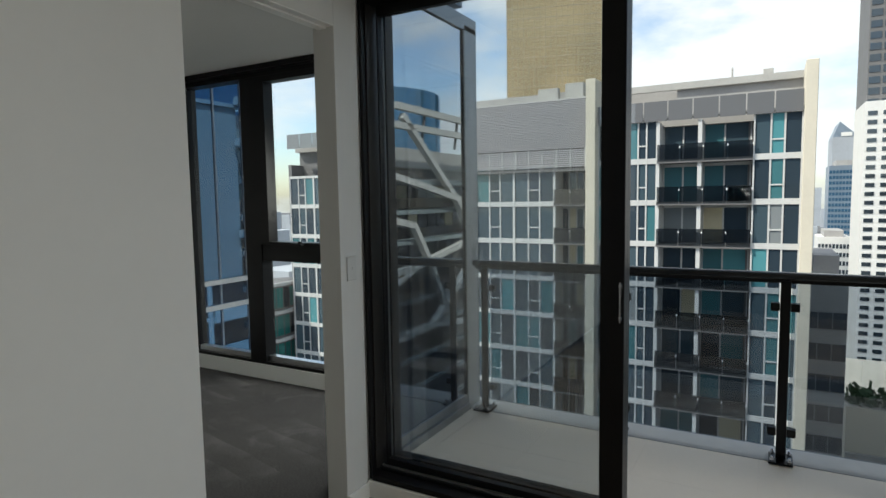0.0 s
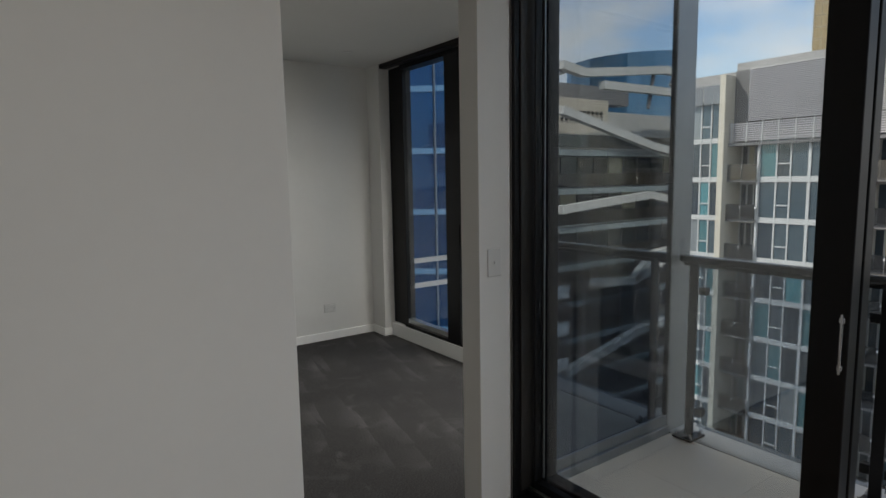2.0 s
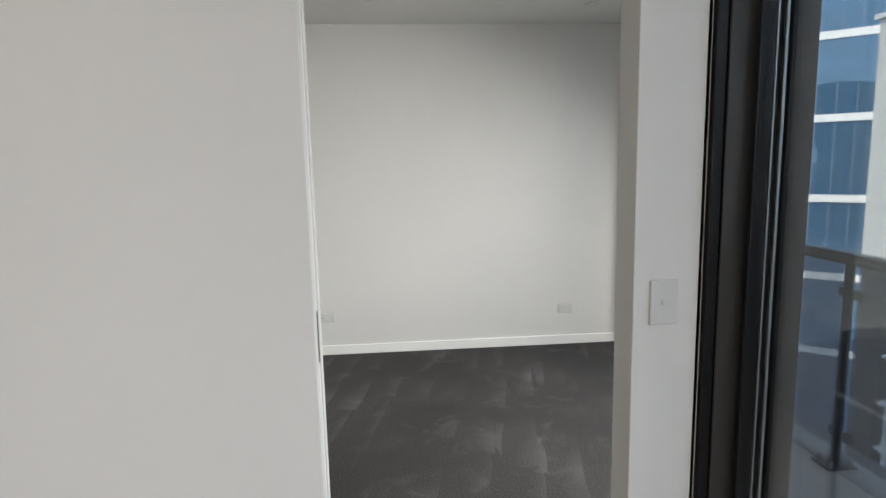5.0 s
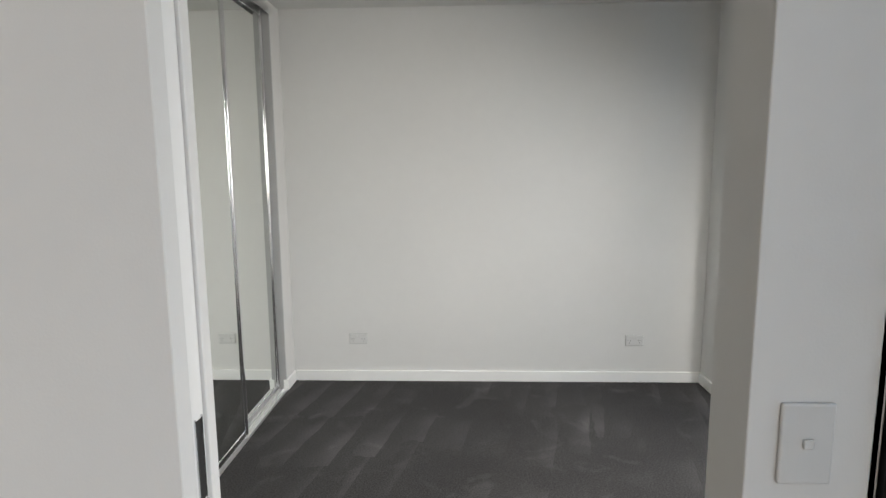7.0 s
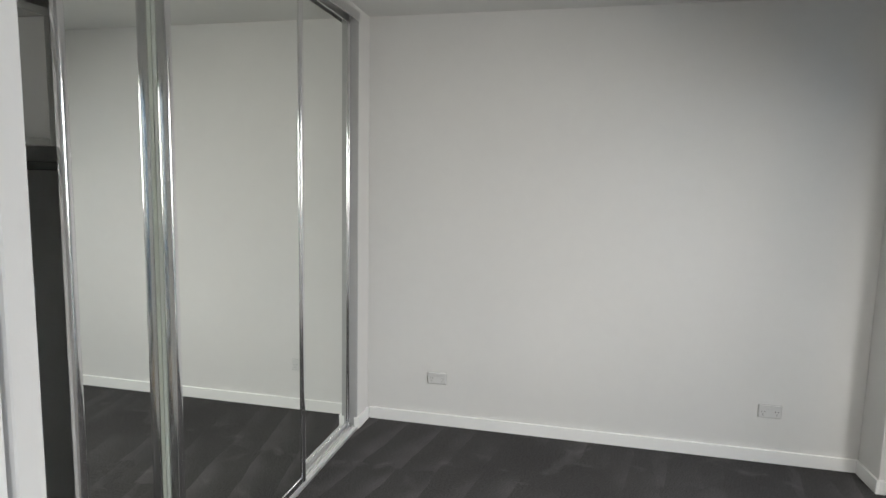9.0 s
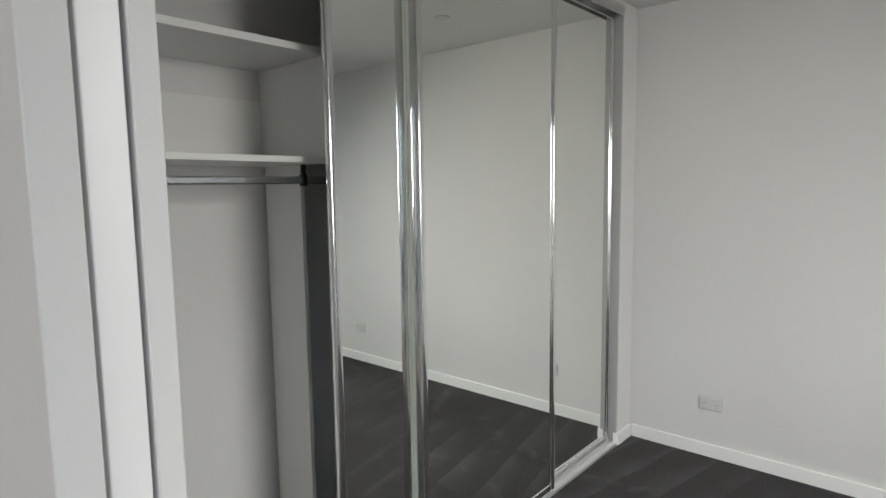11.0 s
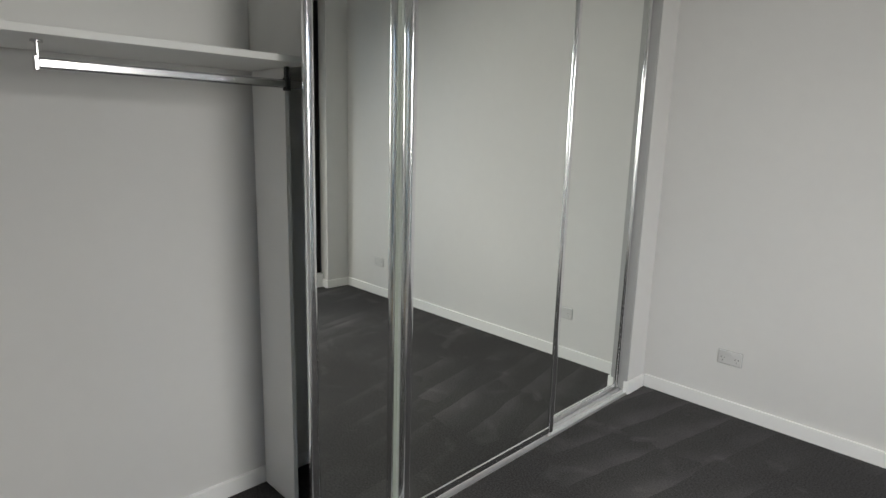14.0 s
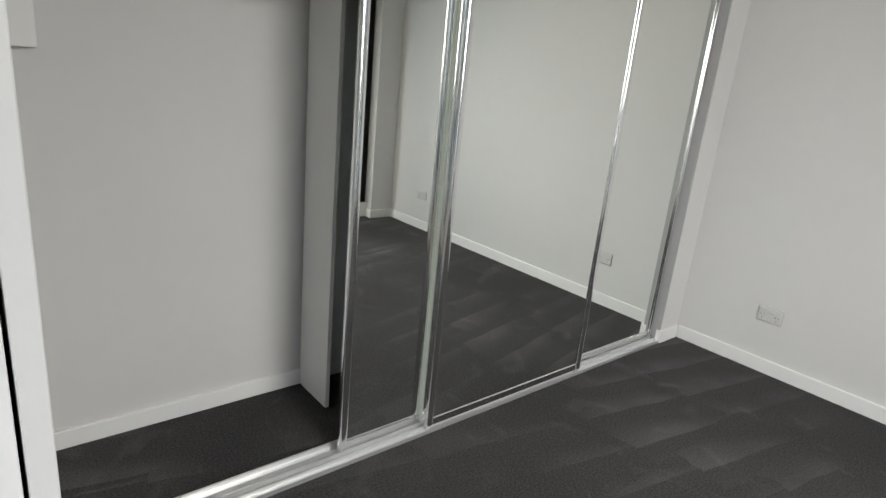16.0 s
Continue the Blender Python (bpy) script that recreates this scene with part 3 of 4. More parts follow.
def mirror_door(y0, y1, x, label, seal=False):
    ob = thing("mirror_door", label, "wardrobe door", "wardrobe doors", at=(x, y0, 0))
    wy = y1 - y0
    for a in (0.0, wy - 0.030):
        part("stile", boxes((-0.031 if seal else -0.016, 0.011, a, a + 0.030, 0.026, TT - 0.029), bevel=0.009, seg=4), M["chrome"], ob, "polished aluminium stile", smooth=True)
    part("bottom_rail", boxes((-0.024, 0.004, 0.030, wy - 0.030, 0.026, 0.058), bevel=0.002), M["chrome"], ob)
    part("top_rail", boxes((-0.024, 0.004, 0.030, wy - 0.030, TT - 0.059, TT - 0.029), bevel=0.002), M["alu"], ob)
    part("backing", boxes((-0.014, -0.0085, 0.030, wy - 0.030, 0.058, TT - 0.059)), M["pile"], ob, "grey-green painted mirror backing")
    part("mirror", boxes((-0.008, 0.0, 0.030, wy - 0.030, 0.058, TT - 0.059)), M["mirror"], ob, "clear mirror pane")
    part("roller_guide", boxes((-0.018, 0.002, 0.004, 0.028, 0.008, 0.026), (-0.018, 0.002, wy - 0.028, wy - 0.004, 0.008, 0.026), bevel=0.002), M["plastic"], ob)
    if seal:
        # pale seal strips, added to lighten the dark gap between the doors
        for a in (0.002, wy - 0.014):
            part("pile_seal", boxes((-0.0445, -0.031, a, a + 0.012, 0.03, TT - 0.034)), M["pile"], ob, "pale grey-green seal strip added to lighten the door gap")
    return ob


mirror_door(1.022, 2.000, -1.716, "mirrored sliding wardrobe door in the rear track, slid aside")
mirror_door(1.384, 2.348, -1.670, "mirrored sliding wardrobe door in the front track", True)
mirror_door(2.078, 3.070, -1.716, "mirrored sliding wardrobe door in the rear track, shut against the nib")


# ---------------- outlets, switch, downlights ----------------
def power_outlet(x, z, label):
    ob = thing("power_outlet", label, "power outlet", "bedroom power outlets", at=(x, YB, z))
    # ring just wider than the plate, added to draw its shade outline in grey
    part("mounting_ring", boxes((-0.0625, 0.0625, -0.004, 0.0, -0.0395, 0.0395), bevel=0.0015, seg=1), M["ring"], ob, "grey ring that draws the shade round the plate")
    part("plate", boxes((-0.060, 0.060, -0.009, 0.0, -0.037, 0.037), bevel=0.004, seg=3), M["plastic"], ob)
    for sx in (-0.012, 0.012):
        part("rocker", boxes((sx - 0.009, sx + 0.009, -0.013, -0.009, 0.012, 0.026), bevel=0.002), M["plastic"], ob, "white rocker switch")
    for sx in (-0.036, 0.036):
        for dx, dz, a in ((-0.008, 0.001, 30), (0.008, 0.001, -30), (0.0, -0.016, 0)):
            bm = boxes((-0.0011, 0.0011, -0.0006, 0.0, -0.0045, 0.0045))
            bmesh.ops.transform(bm, matrix=pose(sx + dx, -0.0089, dz - 0.002, 0, a, 0), verts=bm.verts)
            part("pin_slot", bm, M["dark_slot"], ob)
    return ob


power_outlet(-1.192, 0.312, "white double power outlet near the wardrobe")
power_outlet(0.766, 0.305, "white double power outlet near the window")
sw = thing("light_switch", "white vertical light switch plate beside the doorway", "light switch", at=(0.040, 0, 1.167))
part("plate", boxes((-0.036, 0.036, -0.007, 0.0, -0.058, 0.058), bevel=0.004, seg=3), M["plastic"], sw)
part("rocker", boxes((-0.007, 0.007, -0.013, -0.009, -0.005, 0.009), bevel=0.002), M["plastic"], sw)


def downlight(x, y, z):
    ob = thing("downlight", "round white recessed ceiling downlight, switched off", "downlight", "ceiling downlights", at=(x, y, z))
    bm = bmesh.new()
    n = 28
    prof = ((0.046, -0.001), (0.046, -0.004), (0.042, -0.006), (0.034, -0.005), (0.030, -0.001), (0.026, 0.0))
    ring = [[bm.verts.new((r * math.cos(2 * math.pi * i / n), r * math.sin(2 * math.pi * i / n), h)) for i in range(n)] for r, h in prof]
    for a, b in zip(ring, ring[1:]):
        for i in range(n):
            bm.faces.new((a[i], a[(i + 1) % n], b[(i + 1) % n], b[i]))
    part("bezel", bm, M["plastic"], ob, smooth=True)
    bm = bmesh.new()
    bmesh.ops.create_circle(bm, cap_ends=True, segments=n, radius=0.027, matrix=Matrix.Translation((0, 0, -0.0015)))
    part("lens", bm, M["alu"], ob)


downlight(0.77, 2.72, CEIL)
downlight(-0.75, 2.60, CEIL)
downlight(-0.75, 1.10, CEIL)


# ---------------- the city outside ----------------
def city_window(parent, y0, y1, z0, z1, x, openlight=True):
    """A three-light window in a facade that faces -x."""
    bm = bmesh.new()
    loops = [[bm.verts.new((xx, yy, zz)) for yy, zz in ((y0 + a, z0 + lo), (y1 - a, z0 + lo), (y1 - a, z1 - hi), (y0 + a, z1 - hi))]
             for xx, a, lo, hi in ((x, 0.0, 0.002, 0.002), (x - 0.14, 0.0, 0.002, 0.002), (x - 0.14, 0.09, 0.14, 0.22), (x, 0.09, 0.14, 0.22))]
    for p, q in zip(loops, loops[1:] + loops[:1]):
        for i in range(4):
            bm.faces.new((p[i], q[i], q[(i + 1) % 4], p[(i + 1) % 4]))
    bmesh.ops.recalc_face_normals(bm, faces=bm.faces)
    ob = part("window", bm, M["frame_grey"], parent)
    wy = y1 - y0
    for f in (0.36, 0.64):
        part("glazing_bar", boxes((x - 0.11, x, y0 + f * wy - 0.05, y0 + f * wy + 0.05, z0 + 0.14, z1 - 0.22)), M["frame_grey"], ob)
    if openlight:
        part("cross_bar", boxes((x - 0.12, x, y0 + 0.36 * wy + 0.05, y0 + 0.64 * wy - 0.05, z0 + 0.34 * (z1 - z0), z0 + 0.34 * (z1 - z0) + 0.09)), M["frame_grey"], ob)
    fs = (0.0, 0.36, 0.64, 1.0)
    for a, b in zip(fs, fs[1:]):
        part("pane", boxes((x - 0.05, x - 0.03, y0 + a * (y1 - y0) + 0.06, y0 + b * (y1 - y0) - 0.06, z0 + 0.14, z1 - 0.22)), M["city_glass"], ob)
    return ob


def city_balcony(parent, y0, y1, z0, z1, x, rng):
    """A recessed balcony: slab, dark glass front with clamps, glazing and things behind."""
    ob = part("balcony", boxes((x - 0.35, x + 1.6, y0, y1, z0 - 0.22, z0)), M["slab_grey"], parent)
    n = max(2, round((y1 - y0) / 1.3))
    for i in range(n):
        a, b = y0 + (y1 - y0) * i / n, y0 + (y1 - y0) * (i + 1) / n
        part("glass_front", boxes((x - 0.36, x - 0.33, a + 0.03, b - 0.03, z0 - 0.12, z0 + 1.0)), M["front_glass"], ob)
        part("fixing", boxes((x - 0.42, x - 0.36, a - 0.04, a + 0.04, z0 + 0.72, z0 + 0.84)), M["steelwhite"], ob)
    part("back_frame", boxes(*[(x + 1.5, x + 1.58, y0 + (y1 - y0) * f - 0.05, y0 + (y1 - y0) * f + 0.05, z0, z1 - 0.22) for f in (0.03, 0.3, 0.52, 0.75, 0.97)], (x + 1.5, x + 1.58, y0, y1, z1 - 0.42, z1 - 0.22)), M["frame_grey"], ob)
    for a, b in ((0.05, 0.3), (0.3, 0.52), (0.52, 0.75), (0.75, 0.97)):
        part("back_pane", boxes((x + 1.56, x + 1.6, y0 + (y1 - y0) * a + 0.05, y0 + (y1 - y0) * b - 0.05, z0, z1 - 0.42)), M["city_glass"] if rng.random() < 0.93 else M["blind"], ob)
    return ob


def opposite_building():
    rng = random.Random(4)
    ob = thing("apartment_building", "grey apartment tower with gridded windows, glass-fronted balconies and cream fins", "building", at=(0, 0, 0))
    X, S = 40.0, 2.76
    part("wall", boxes((X + 1.6, X + 14, -2.6, 40.4, -60, 5.2), (X, X + 1.6, -2.6, -2.1, -60, 5.4), (X, X + 1.6, 40.0, 40.4, -60, 4.0), (X, X + 1.6, -2.1, 40.0, -60, -22.1)), M["slab_grey"], ob)
    for y0, y1, z1, dx in ((-2.75, -2.1, 8.3, 0.9), (10.45, 11.15, 8.6, 0.9), (22.35, 22.8, 7.3, 0.9)):
        part("fin", boxes((X - dx, X + 2, y0, y1, -60, z1), bevel=0.03, seg=1), M["cream"], ob, "cream rendered fin")
    wb = [(-2.1, 0.6, 1), (6.4, 8.4, 1), (8.4, 10.45, 1), (13.7, 16.95, 0), (16.95, 20.2, 0), (22.8, 25.6, 1), (31.0, 34.1, 0), (34.1, 37.2, 0), (37.2, 40.2, 0)]
    bb = [(0.6, 6.4, 1), (11.15, 13.7, 0), (20.2, 22.35, 0), (25.6, 31.0, 1)]
    for k in range(-8, 2):
        z0 = k * S - 0.04 + 0.2
        for y0, y1, top in wb:
            if k > 0 and not top:
                continue
            city_window(ob, y0, y1, z0, z0 + S, X)
        for y0, y1, top in bb:
            if k > 0 and not top:
                continue
            city_balcony(ob, y0, y1, z0, z0 + S, X, rng)
    for y0, y1 in ((3.6, 3.85), (6.25, 6.4), (13.6, 13.75), (20.15, 20.3), (28.2, 28.45)):
        part("column", boxes((X - 0.2, X + 1.6, y0, y1, -22, 5.4 if y0 < 8 or y0 > 22.8 else 2.6)), M["frame_grey"], ob)
    # top storeys: dark glass parapets, louvred plant screen, roof structures
    for y0, y1 in ((-2.1, 10.45), (22.8, 40.2)):
        part("parapet", boxes((X - 0.3, X + 0.4, y0, y1, 5.6, 5.75)), M["slab_grey"], ob)
        n = int((y1 - y0) / 1.5)
        for i in range(n):
            a = y0 + (y1 - y0) * i / n
            part("parapet_glass", boxes((X - 0.32, X - 0.28, a + 0.04, a + (y1 - y0) / n - 0.04, 5.45, 6.75)), M["parapet_glass"], ob)
    part("plant_back", boxes((X + 0.35, X + 1.6, 11.15, 22.35, 2.6, 7.6)), M["slab_grey"], ob)
    for i in range(30):
        z = 4.1 + i * 0.117
        part("louvre", boxes((X + 0.05, X + 0.35, 11.15, 21.2, z, z + 0.062)), M["louvre"], ob)
    for i in range(9):
        z = 2.75 + i * 0.14
        part("rail_slat", boxes((X - 0.35, X - 0.31, 11.2, 22.3, z, z + 0.07)), M["louvre"], ob)
    for i in range(11):
        part("rail_post", boxes((X - 0.38, X - 0.30, 11.3 + i * 1.08, 11.36 + i * 1.08, 2.5, 4.05)), M["frame_grey"], ob)
    part("terrace", boxes((X - 0.4, X + 1.6, 11.15, 22.35, 2.42, 2.62)), M["slab_grey"], ob)
    roof = part("roof", boxes((X + 1.0, X + 14, -2.6, 40.4, 5.2, 5.6), (X + 3.2, X + 13, 5.5, 10.4, 5.6, 8.3), (X + 2.2, X + 13, -2.3, 5.5, 5.6, 7.9), (X + 2.6, X + 13, 11.2, 23.5, 7.6, 8.5), (X + 3, X + 12, 23.5, 37, 5.6, 8.0)), M["roof"], ob)
    part("roof_fascia", boxes((X + 1.9, X + 2.2, -2.3, 10.4, 7.75, 8.2), (X + 1.0, X + 2.6, 11.2, 22.3, 7.6, 7.8)), M["concrete"], ob)
    for a in ((X + 1.6, X + 2.2, 14.0, 15.6, 7.8, 8.7), (X + 1.5, X + 2.4, 12.0, 13.4, 7.8, 8.9), (X + 2.3, X + 3.0, -0.4, 0.2, 8.1, 8.6), (X + 2.3, X + 2.5, 2.0, 2.1, 8.1, 8.9)):
        part("roof_plant", boxes(a, bevel=0.02, seg=1), M["concrete"], ob)
    ob.matrix_basis = Matrix.Translation((0, -1.30, 0.93)) @ Matrix.Diagonal((1, 0.99, 1.02, 1))
    return ob


opposite_building()


def slot_tower(name, label, x, y0, y1, z0, z1, rows, cols, body, depth=18, group="", wide=0.6, high=0.5, glassy="tower_dark"):
    """A tower whose face towards -x has windows in a grid; they are far off and past counting, one mesh."""
    ob = thing(name, label, "building", group)
    part("wall", boxes((x, x + depth, y0, y1, z0, z1)), M[body], ob)
    bm = bmesh.new()
    dz, dy = (z1 - 2 - max(z0, -45)) / rows, (y1 - y0) / cols
    for r in range(rows):
        for c in range(cols):
            zz, yy = max(z0, -45) + 1 + r * dz, y0 + c * dy
            box(bm, x - 0.12, x + 0.05, yy + dy * (1 - wide) / 2, yy + dy * (1 + wide) / 2, zz, zz + dz * high)
    tagged(part("window_grid", bm, M[glassy], ob), kind="stuff")
    part("roof", boxes((x + 1, x + depth - 1, y0 + (y1 - y0) * 0.2, y1 - (y1 - y0) * 0.2, z1, z1 + 2.2)), M["roof"], ob)
    return ob


# tall tower with bronze-gold glass behind the apartment tower
gt = thing("gold_tower", "tall tower clad in gold-tinted reflective glass", "building")
bm = boxes((0, 30, -11.8, 11.8, -60, 120))
tower = part("wall", bm, M["gold"], gt)
bm = bmesh.new()
for i in range(60):
    box(bm, -0.08, 0.0, -11.8, 11.8, -20 + i * 2.3, -20 + i * 2.3 + 0.10)
for i in range(19):
    box(bm, -0.10, 0.0, -11.8 + i * 1.3, -11.72 + i * 1.3, -20, 120)
tagged(part("mullions", bm, M["tan"], gt), kind="stuff")
gt.matrix_basis = pose(136, 43.8, 0, 0, 0, 17.6)
slot_tower("office_tower", "pale concrete office tower with rows of small dark windows", 150, -50, -18.6, -60, 20.6, 34, 12, "white_panel", wide=0.62, high=0.45)
slot_tower("dark_tower_top", "dark glass tower rising behind the pale office tower", 156, -54, -19.4, 17, 90, 30, 14, "slab_grey", wide=0.8, high=0.6)
slot_tower("striped_building", "lower apartment block with dark and white banded balconies", 52, -7.2, -4.3, -60, -5.6, 15, 3, "concrete", depth=10, wide=0.94, high=0.52)
slot_tower("blue_office_block", "blue-grey glass office block in the distance", 300, -35.5, -23.5, -60, 13.4, 24, 10, "bluegrey", wide=0.8, high=0.55, glassy="tower_blue")
slot_tower("white_grid_building", "white gridded office block in the distance", 240, -26, -16.6, -60, -13.5, 10, 9, "white_panel", wide=0.7, high=0.5)
sp = thing("spire_tower", "distant pale tower with a sloped glass top", "building")
part("wall", boxes((420, 450, -46, -33.3, -60, 35)), M["far"], sp)
bm = bmesh.new()
v = [bm.verts.new(p) for p in ((420, -46, 35), (450, -46, 35), (450, -33.3, 35), (420, -33.3, 35), (420, -36.6, 44), (450, -36.6, 44))]
for f in ((0, 3, 4), (1, 5, 2), (0, 4, 5, 1), (3, 2, 5, 4), (0, 1, 2, 3)):
    bm.faces.new([v[i] for i in f])
part("sloped_top", bm, M["bluegrey"], sp, "blue-grey sloped glass top")
part("sign_panel", boxes((419.7, 419.95, -42.8, -37.4, 35.3, 37.6)), M["white_panel"], sp, "pale sign panel")
# car park with planting below the office tower
cp = thing("car_park", "pale concrete car park deck with banded walls", "building")
part("wall", boxes((64, 84, -28, -8.6, -60, -18.8)), M["cream"], cp)
for i in range(5):
    part("spandrel", boxes((63.6, 64, -28, -8.6, -24.8 - i * 3.4, -23.2 - i * 3.4)), M["concrete"], cp)
hedge = bmesh.new()
rng = random.Random(7)
for i in range(900):
    c = Vector((64.3 + rng.random() * 2.6, -27.2 + rng.random() * 18.4, -18.9 + rng.random() ** 1.5 * 1.7))
    s = 0.18 + rng.random() * 0.3
    q = Euler((rng.random() * 6, rng.random() * 6, rng.random() * 6)).to_matrix()
    hedge.faces.new([hedge.verts.new(c + q @ Vector(p) * s) for p in ((-1, -0.5, 0), (1, -0.5, 0.1), (1, 0.5, 0), (-1, 0.5, -0.1))])
tagged(part("rooftop_hedge", hedge, M["leaf"]), "dense green planting along the car park roof", "hedge", kind="stuff")

# teal glazed block seen below the bedroom window
tb = thing("teal_building", "curved apartment block with teal glass bays", "building")
bm = bmesh.new()
n = 20
ring = [(39 + 5.5 * math.cos(a), 44.6 + 5.5 * math.sin(a)) for a in (math.pi * (0.75 + i / n) for i in range(n + 1))]
for z0, z1 in [(-60, -6.2)]:
    lo, hi = [bm.verts.new((x, y, z0)) for x, y in ring], [bm.verts.new((x, y, z1)) for x, y in ring]
    for i in range(n):
        bm.faces.new((lo[i], lo[i + 1], hi[i + 1], hi[i]))
    bm.faces.new(hi)
part("wall", bm, M["slab_grey"], tb)
M["teal"] = coated("teal_glass", (0.05, 0.28, 0.26), (0.7, 0.95, 0.9), 0.15)
for k in range(6):
    z = -8.6 - k * 2.7
    for i in range(n):
        (xa, ya), (xb, yb) = ring[i], ring[i + 1]
        nx, ny = (xa + xb) / 2 - 39, (ya + yb) / 2 - 44.6
        ln = math.hypot(nx, ny)
        nx, ny = nx / ln * 0.08, ny / ln * 0.08
        bm = bmesh.new()
        f = lambda t: (xa + (xb - xa) * t + nx, ya + (yb - ya) * t + ny)
        vs = [bm.verts.new((*f(t), zz)) for t, zz in ((0.06, z), (0.94, z), (0.94, z + 1.9), (0.06, z + 1.9))]
        fc = bm.faces.new(vs)
        bmesh.ops.solidify(bm, geom=[fc], thickness=0.06)
        part("pane", bm, M["teal"] if (i * 7 + k * 3) % 5 else M["tower_dark"], tb)
    bm = bmesh.new()
    for i in range(n):
        (xa, ya), (xb, yb) = ring[i], ring[i + 1]
        beam(bm, (xa, ya, z + 2.25), (xb, yb, z + 2.25), 0.5, 0.3)
    part("floor_band", bm, M["frame_grey"], tb)

# ---- blocks to the south, seen in the reflecting panes
M["slab_teal"] = mat("grey_teal_cladding", (0.19, 0.225, 0.23), 0.5, var=0.1, scale=0.4)
M["pale_panel"] = mat("pale_grey_panel", (0.50, 0.49, 0.46), 0.6, var=0.08, scale=0.3)
sb = thing("braced_building", "building with white zigzag steel bracing over glazed floors", "building")
YS = -19.6
part("wall", boxes((20.9, 46, YS - 3.9, YS - 1.2, -40, 2.7)), M["slab_grey"], sb)
part("plant_wall", boxes((22.2, 27.3, YS - 3.8, YS - 1.6, 2.7, 5.9), bevel=0.02, seg=1), M["tan"], sb, "tan rendered plant room wall")
part("upper_wall", boxes((27.3, 46, YS - 3.8, YS - 1.7, 2.7, 5.3), bevel=0.02, seg=1), M["concrete"], sb, "pale grey upper wall")
part("roof_storey", boxes((24.0, 30.5, YS - 3.7, YS - 2.6, 5.9, 6.9)), M["slab_grey"], sb)
drum = bmesh.new()
bmesh.ops.create_cone(drum, cap_ends=True, segments=40, radius1=7.4, radius2=7.4, depth=52, matrix=Matrix.Translation((50.6, YS - 16.4, -13.5)))
part("round_core", drum, M["tower_blue"], sb, "round dark glass tower end")
e = part("end_wall", boxes((18.3, 21.3, YS - 1.0, YS + 0.1, -2.6, 6.7), bevel=0.02, seg=1), M["pale_panel"], sb, "pale panelled end wall")
for z in (-0.4, 2.0, 4.4):
    part("panel_joint", boxes((18.32, 21.28, YS + 0.1, YS + 0.112, z, z + 0.03)), M["concrete"], e)
part("panel_joint", boxes((19.8, 19.83, YS + 0.1, YS + 0.112, -2.6, 6.6)), M["concrete"], e)
part("roof_fascia", boxes((18.2, 21.5, YS - 1.2, YS + 0.3, 6.7, 6.9)), M["frame_grey"], sb)
for row in range(2):
    for i in range(11):
        bm = bmesh.new()
        rod(bm, (22.9 + i * 0.37, YS - 1.65, 4.75 + row * 0.42), (22.9 + i * 0.37, YS - 1.48, 4.70 + row * 0.42), 0.09, 10)
        part("vent", bm, M["dark_slot"], sb, "dark round vent")
for k in range(9):
    z = 2.6 - k * 2.05
    part("slab", boxes((21.3, 46, YS - 1.2, YS + 0.2, z, z + 0.30)), M["slab_teal"], sb, "grey-teal slab edge")
    for i in range(18):
        x0 = 21.4 + i * 1.36
        part("window", boxes((x0, x0 + 1.22, YS - 1.25, YS - 1.12, z - 1.6, z - 0.05)), M["blind"] if (i * 5 + k * 3) % 4 == 0 and k < 2 else M["tower_dark"], sb)
    part("terrace_rail", boxes((21.3, 46, YS + 0.1, YS + 0.13, z + 0.42, z + 1.1)), M["front_glass"], sb)
    for i in range(7):
        part("rail_post", boxes((22.5 + i * 3.2, 22.56 + i * 3.2, YS + 0.06, YS + 0.1, z + 0.42, z + 1.15)), M["steel"], sb)
# bracing, as (x, z) runs on the face
RUNS = (((20.9, 7.05), (22.5, 6.8), (29.5, 7.55), (40.4, 7.5), (46, 7.5)), ((24, 6.3), (46, 6.4)), ((30.4, 7.0), (38.1, 1.25), (40.2, -1.7), (46, -5)),
        ((20.9, 4.85), (28.3, 3.2), (31.5, 2.7), (38.1, 1.55), (40.3, 0.8), (46, -1.5)), ((40.2, -1.7), (31.8, -3.0), (27.0, -4.6), (23.5, -4.3)), ((20.9, -0.2), (28.4, 0.35), (31.6, -0.2), (33.8, -3.1), (36, -6.8)),
        ((40.2, -1.8), (39, -4.2), (34, -7.4)), ((27.0, -4.6), (28.8, -3.2), (31.8, -3.0)), ((21.3, -9), (28, -7.6), (34, -7.4), (46, -9)))
for run in RUNS:
    for (xa, za), (xb, zb) in zip(run, run[1:]):
        part("brace", beam(bmesh.new(), (xa, YS + 0.6, za), (xb, YS + 0.6, zb), 0.42, 0.42), M["pale_panel"], sb, "white painted steel brace")
for x in (33.0, 37.8, 28.2):
    part("strut", beam(bmesh.new(), (x, YS + 0.5, 5.3), (x + 0.5, YS + 0.5, 7.5), 0.16, 0.16), M["slab_grey"], sb, "dark slanted strut")
for k in range(8):
    z = -4.6 - k * 1.95
    part("side_balcony", boxes((18.6, 21.2, YS + 0.1, YS + 1.0, z - 0.15, z), (18.6, 21.2, YS + 0.9, YS + 1.0, z, z + 0.5)), M["white_panel"], sb, "white balcony with solid front")
part("side_glazing", boxes((18.5, 21.3, YS - 1.0, YS + 0.05, -40, -2.6)), M["tower_dark"], sb)
part("corner_post", boxes((18.2, 18.4, YS + 0.9, YS + 1.05, -40, -2.6)), M["white_panel"], sb)
pivot = Vector((-1.3, 2.0, 1.58))
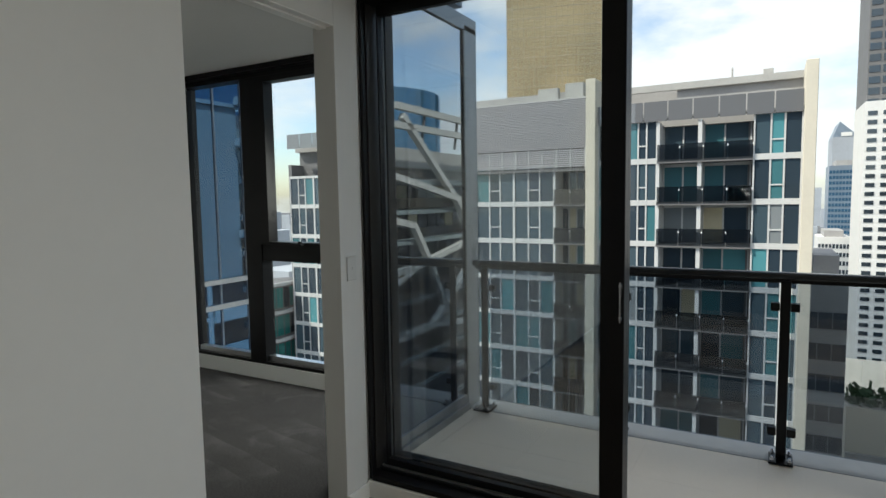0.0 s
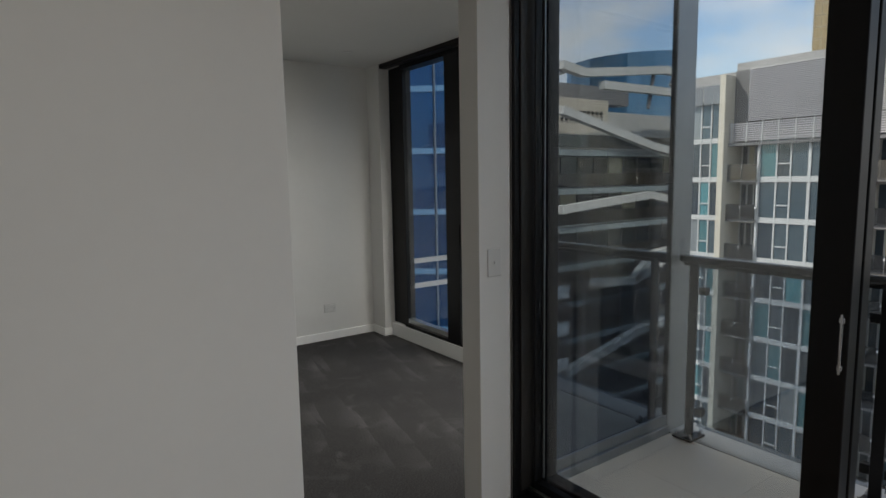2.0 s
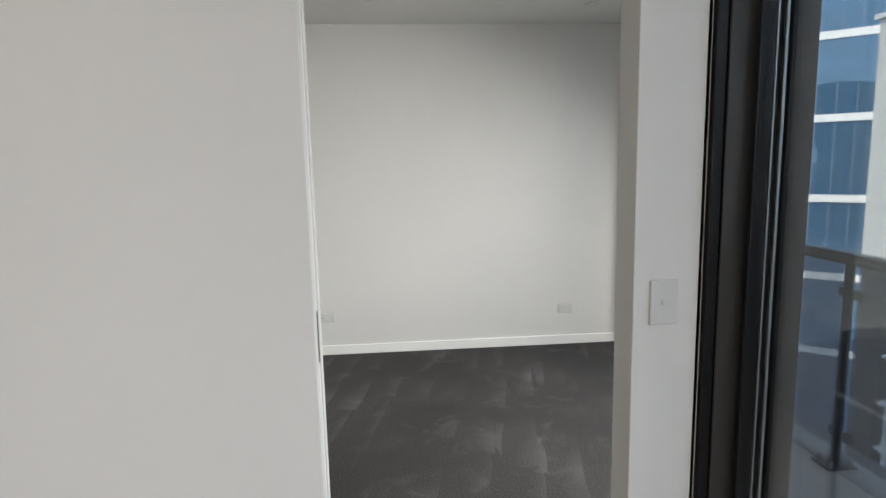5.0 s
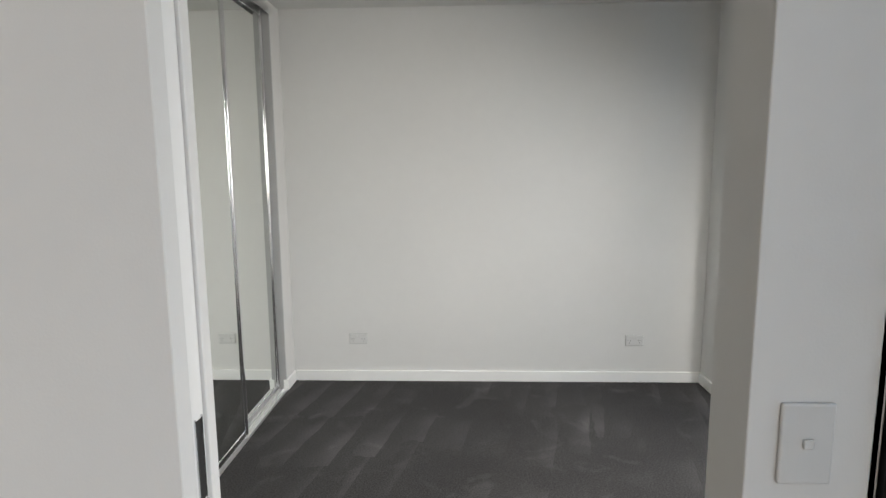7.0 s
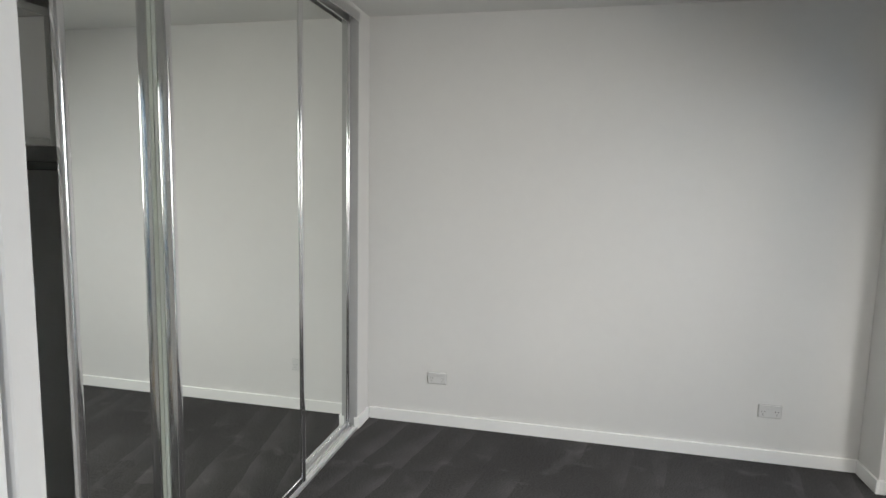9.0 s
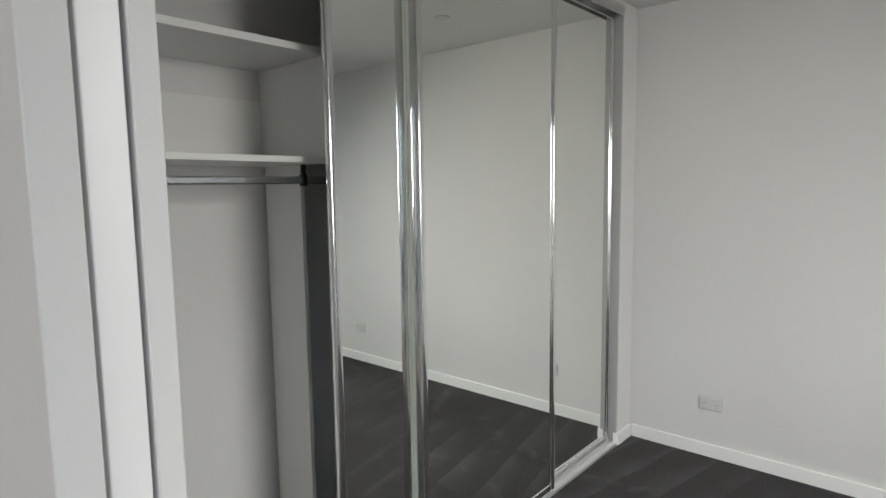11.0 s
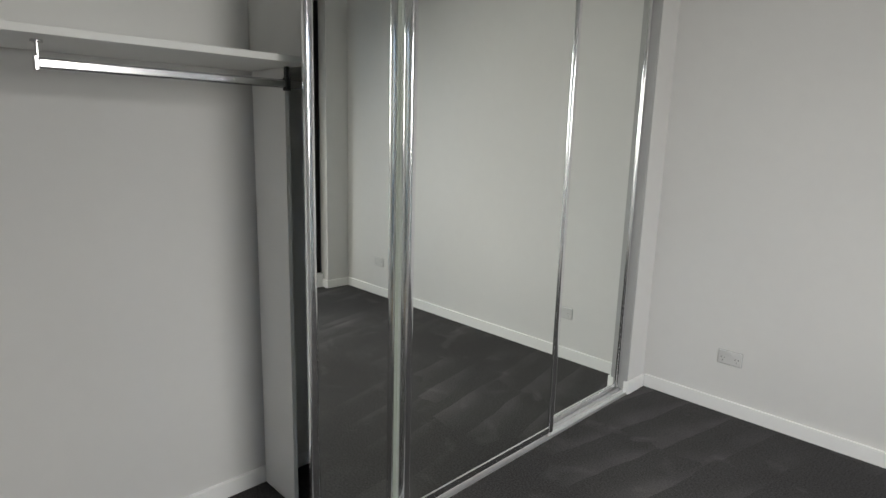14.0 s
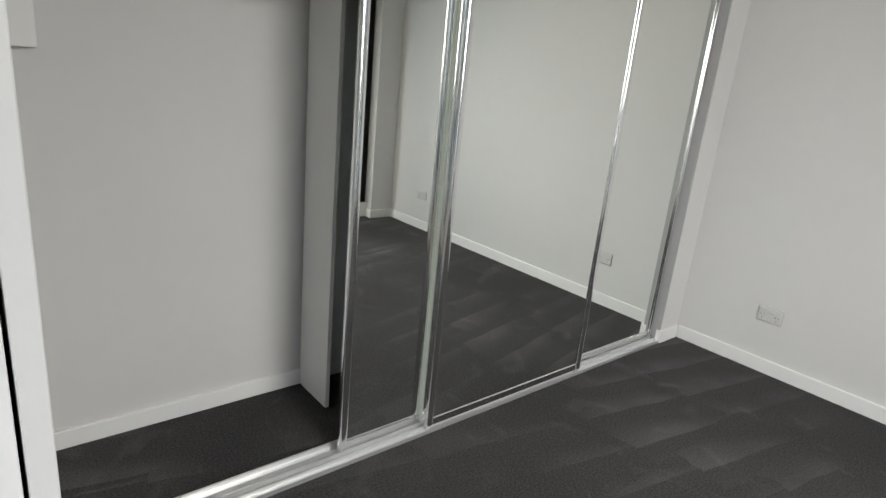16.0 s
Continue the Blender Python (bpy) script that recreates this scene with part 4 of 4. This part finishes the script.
sb.matrix_basis = Matrix.Translation(pivot) @ Matrix.Diagonal((1.45, 1.45, 1.45, 1)) @ Matrix.Translation(-pivot)
bt = thing("blue_tower", "tall blue glass tower with pale floor bands", "building")
part("wall", boxes((-9, 9, -9, 9, -60, 75)), M["tower_blue"], bt)
bm = bmesh.new()
for i in range(12):
    box(bm, -9.12, 9.12, -9.12, 9.12, -18 + i * 7.5, -17.3 + i * 7.5)
tagged(part("floor_bands", bm, M["white_panel"], bt), kind="stuff")
bm = bmesh.new()
for i in range(12):
    box(bm, -9 + i * 1.6, -8.94 + i * 1.6, 8.9, 9.05, -30, 75)
    box(bm, -9.05, -8.9, -9 + i * 1.6, -8.94 + i * 1.6, -30, 75)
tagged(part("mullions", bm, M["bluegrey"], bt), kind="stuff")
bt.matrix_basis = pose(46, -58, 0, 0, 0, 41)

# ground and far city
setting("ground", boxes((-2500, 2500, -2500, 2500, -61, -60)), M["asphalt"], "grey city ground far below", "ground")
bm = bmesh.new()
rng = random.Random(11)
for i in range(420):
    a, r = radians(-20 + rng.random() * 100), 170 + 1300 * rng.random() ** 0.8
    x, y = r * math.cos(a), r * math.sin(a)
    top = -60 + (14 + 40 * rng.random() ** 2.2 + (30 if rng.random() < 0.06 else 0)) * (1 if r > 260 else 0.55)
    w, dp = 9 + 20 * rng.random(), 9 + 20 * rng.random()
    if a < radians(6) and r < 480:
        continue
    box(bm, x, x + w, y, y + dp, -60, top)
    for k in range(int((top + 56) / 4)):
        box(bm, x - 0.3, x, y + 1, y + dp - 1, -56 + k * 4, -54.2 + k * 4)
tagged(part("far_buildings", bm, M["far"]), "hazy spread of far city blocks", "buildings", kind="stuff")

# own building above, below and beyond: unseen blocks added to stop the sun
setting("wall_storeys", boxes((-9, 0.40, -8, RY, 2.77, 14), (-9, 1.46, RY, NY + 0.3, 2.77, 14), (-9, 0.36, -8, RY, -14, -0.28), (-9, 1.36, RY, NY, -14, -0.28), (-9, 1.3, NY + 0.3, 14, -14, 14)), M["bluegrey"], "unseen dark storeys above and below, added to block the sun", "wall")

# ---------------- pieces ----------------
board = boxes((0, 0.13, 0, 1.8, -0.014, 0.0), bevel=0.0015, seg=1)
bme = bpy.data.meshes.new("board")
board.to_mesh(bme)
board.free()
bme.materials.append(M["timber"])
for i in range(24):
    for j in range(3):
        share("board", bme, floor_living, (-3.02 + i * 0.1312, -5.45 + j * 1.802 + (i % 3) * 0.02, 0))
tile = boxes((0, 0.5994, 0, 0.5994, -0.010, 0.0), bevel=0.0006, seg=1)
tme = bpy.data.meshes.new("tile")
tile.to_mesh(tme)
tile.free()
tme.materials.append(M["tile"])
for i in range(2):
    for j in range(11):
        share("tile", tme, balcony, (0.362 + i * 0.600, RY - 0.63 - j * 0.600, 0.002))
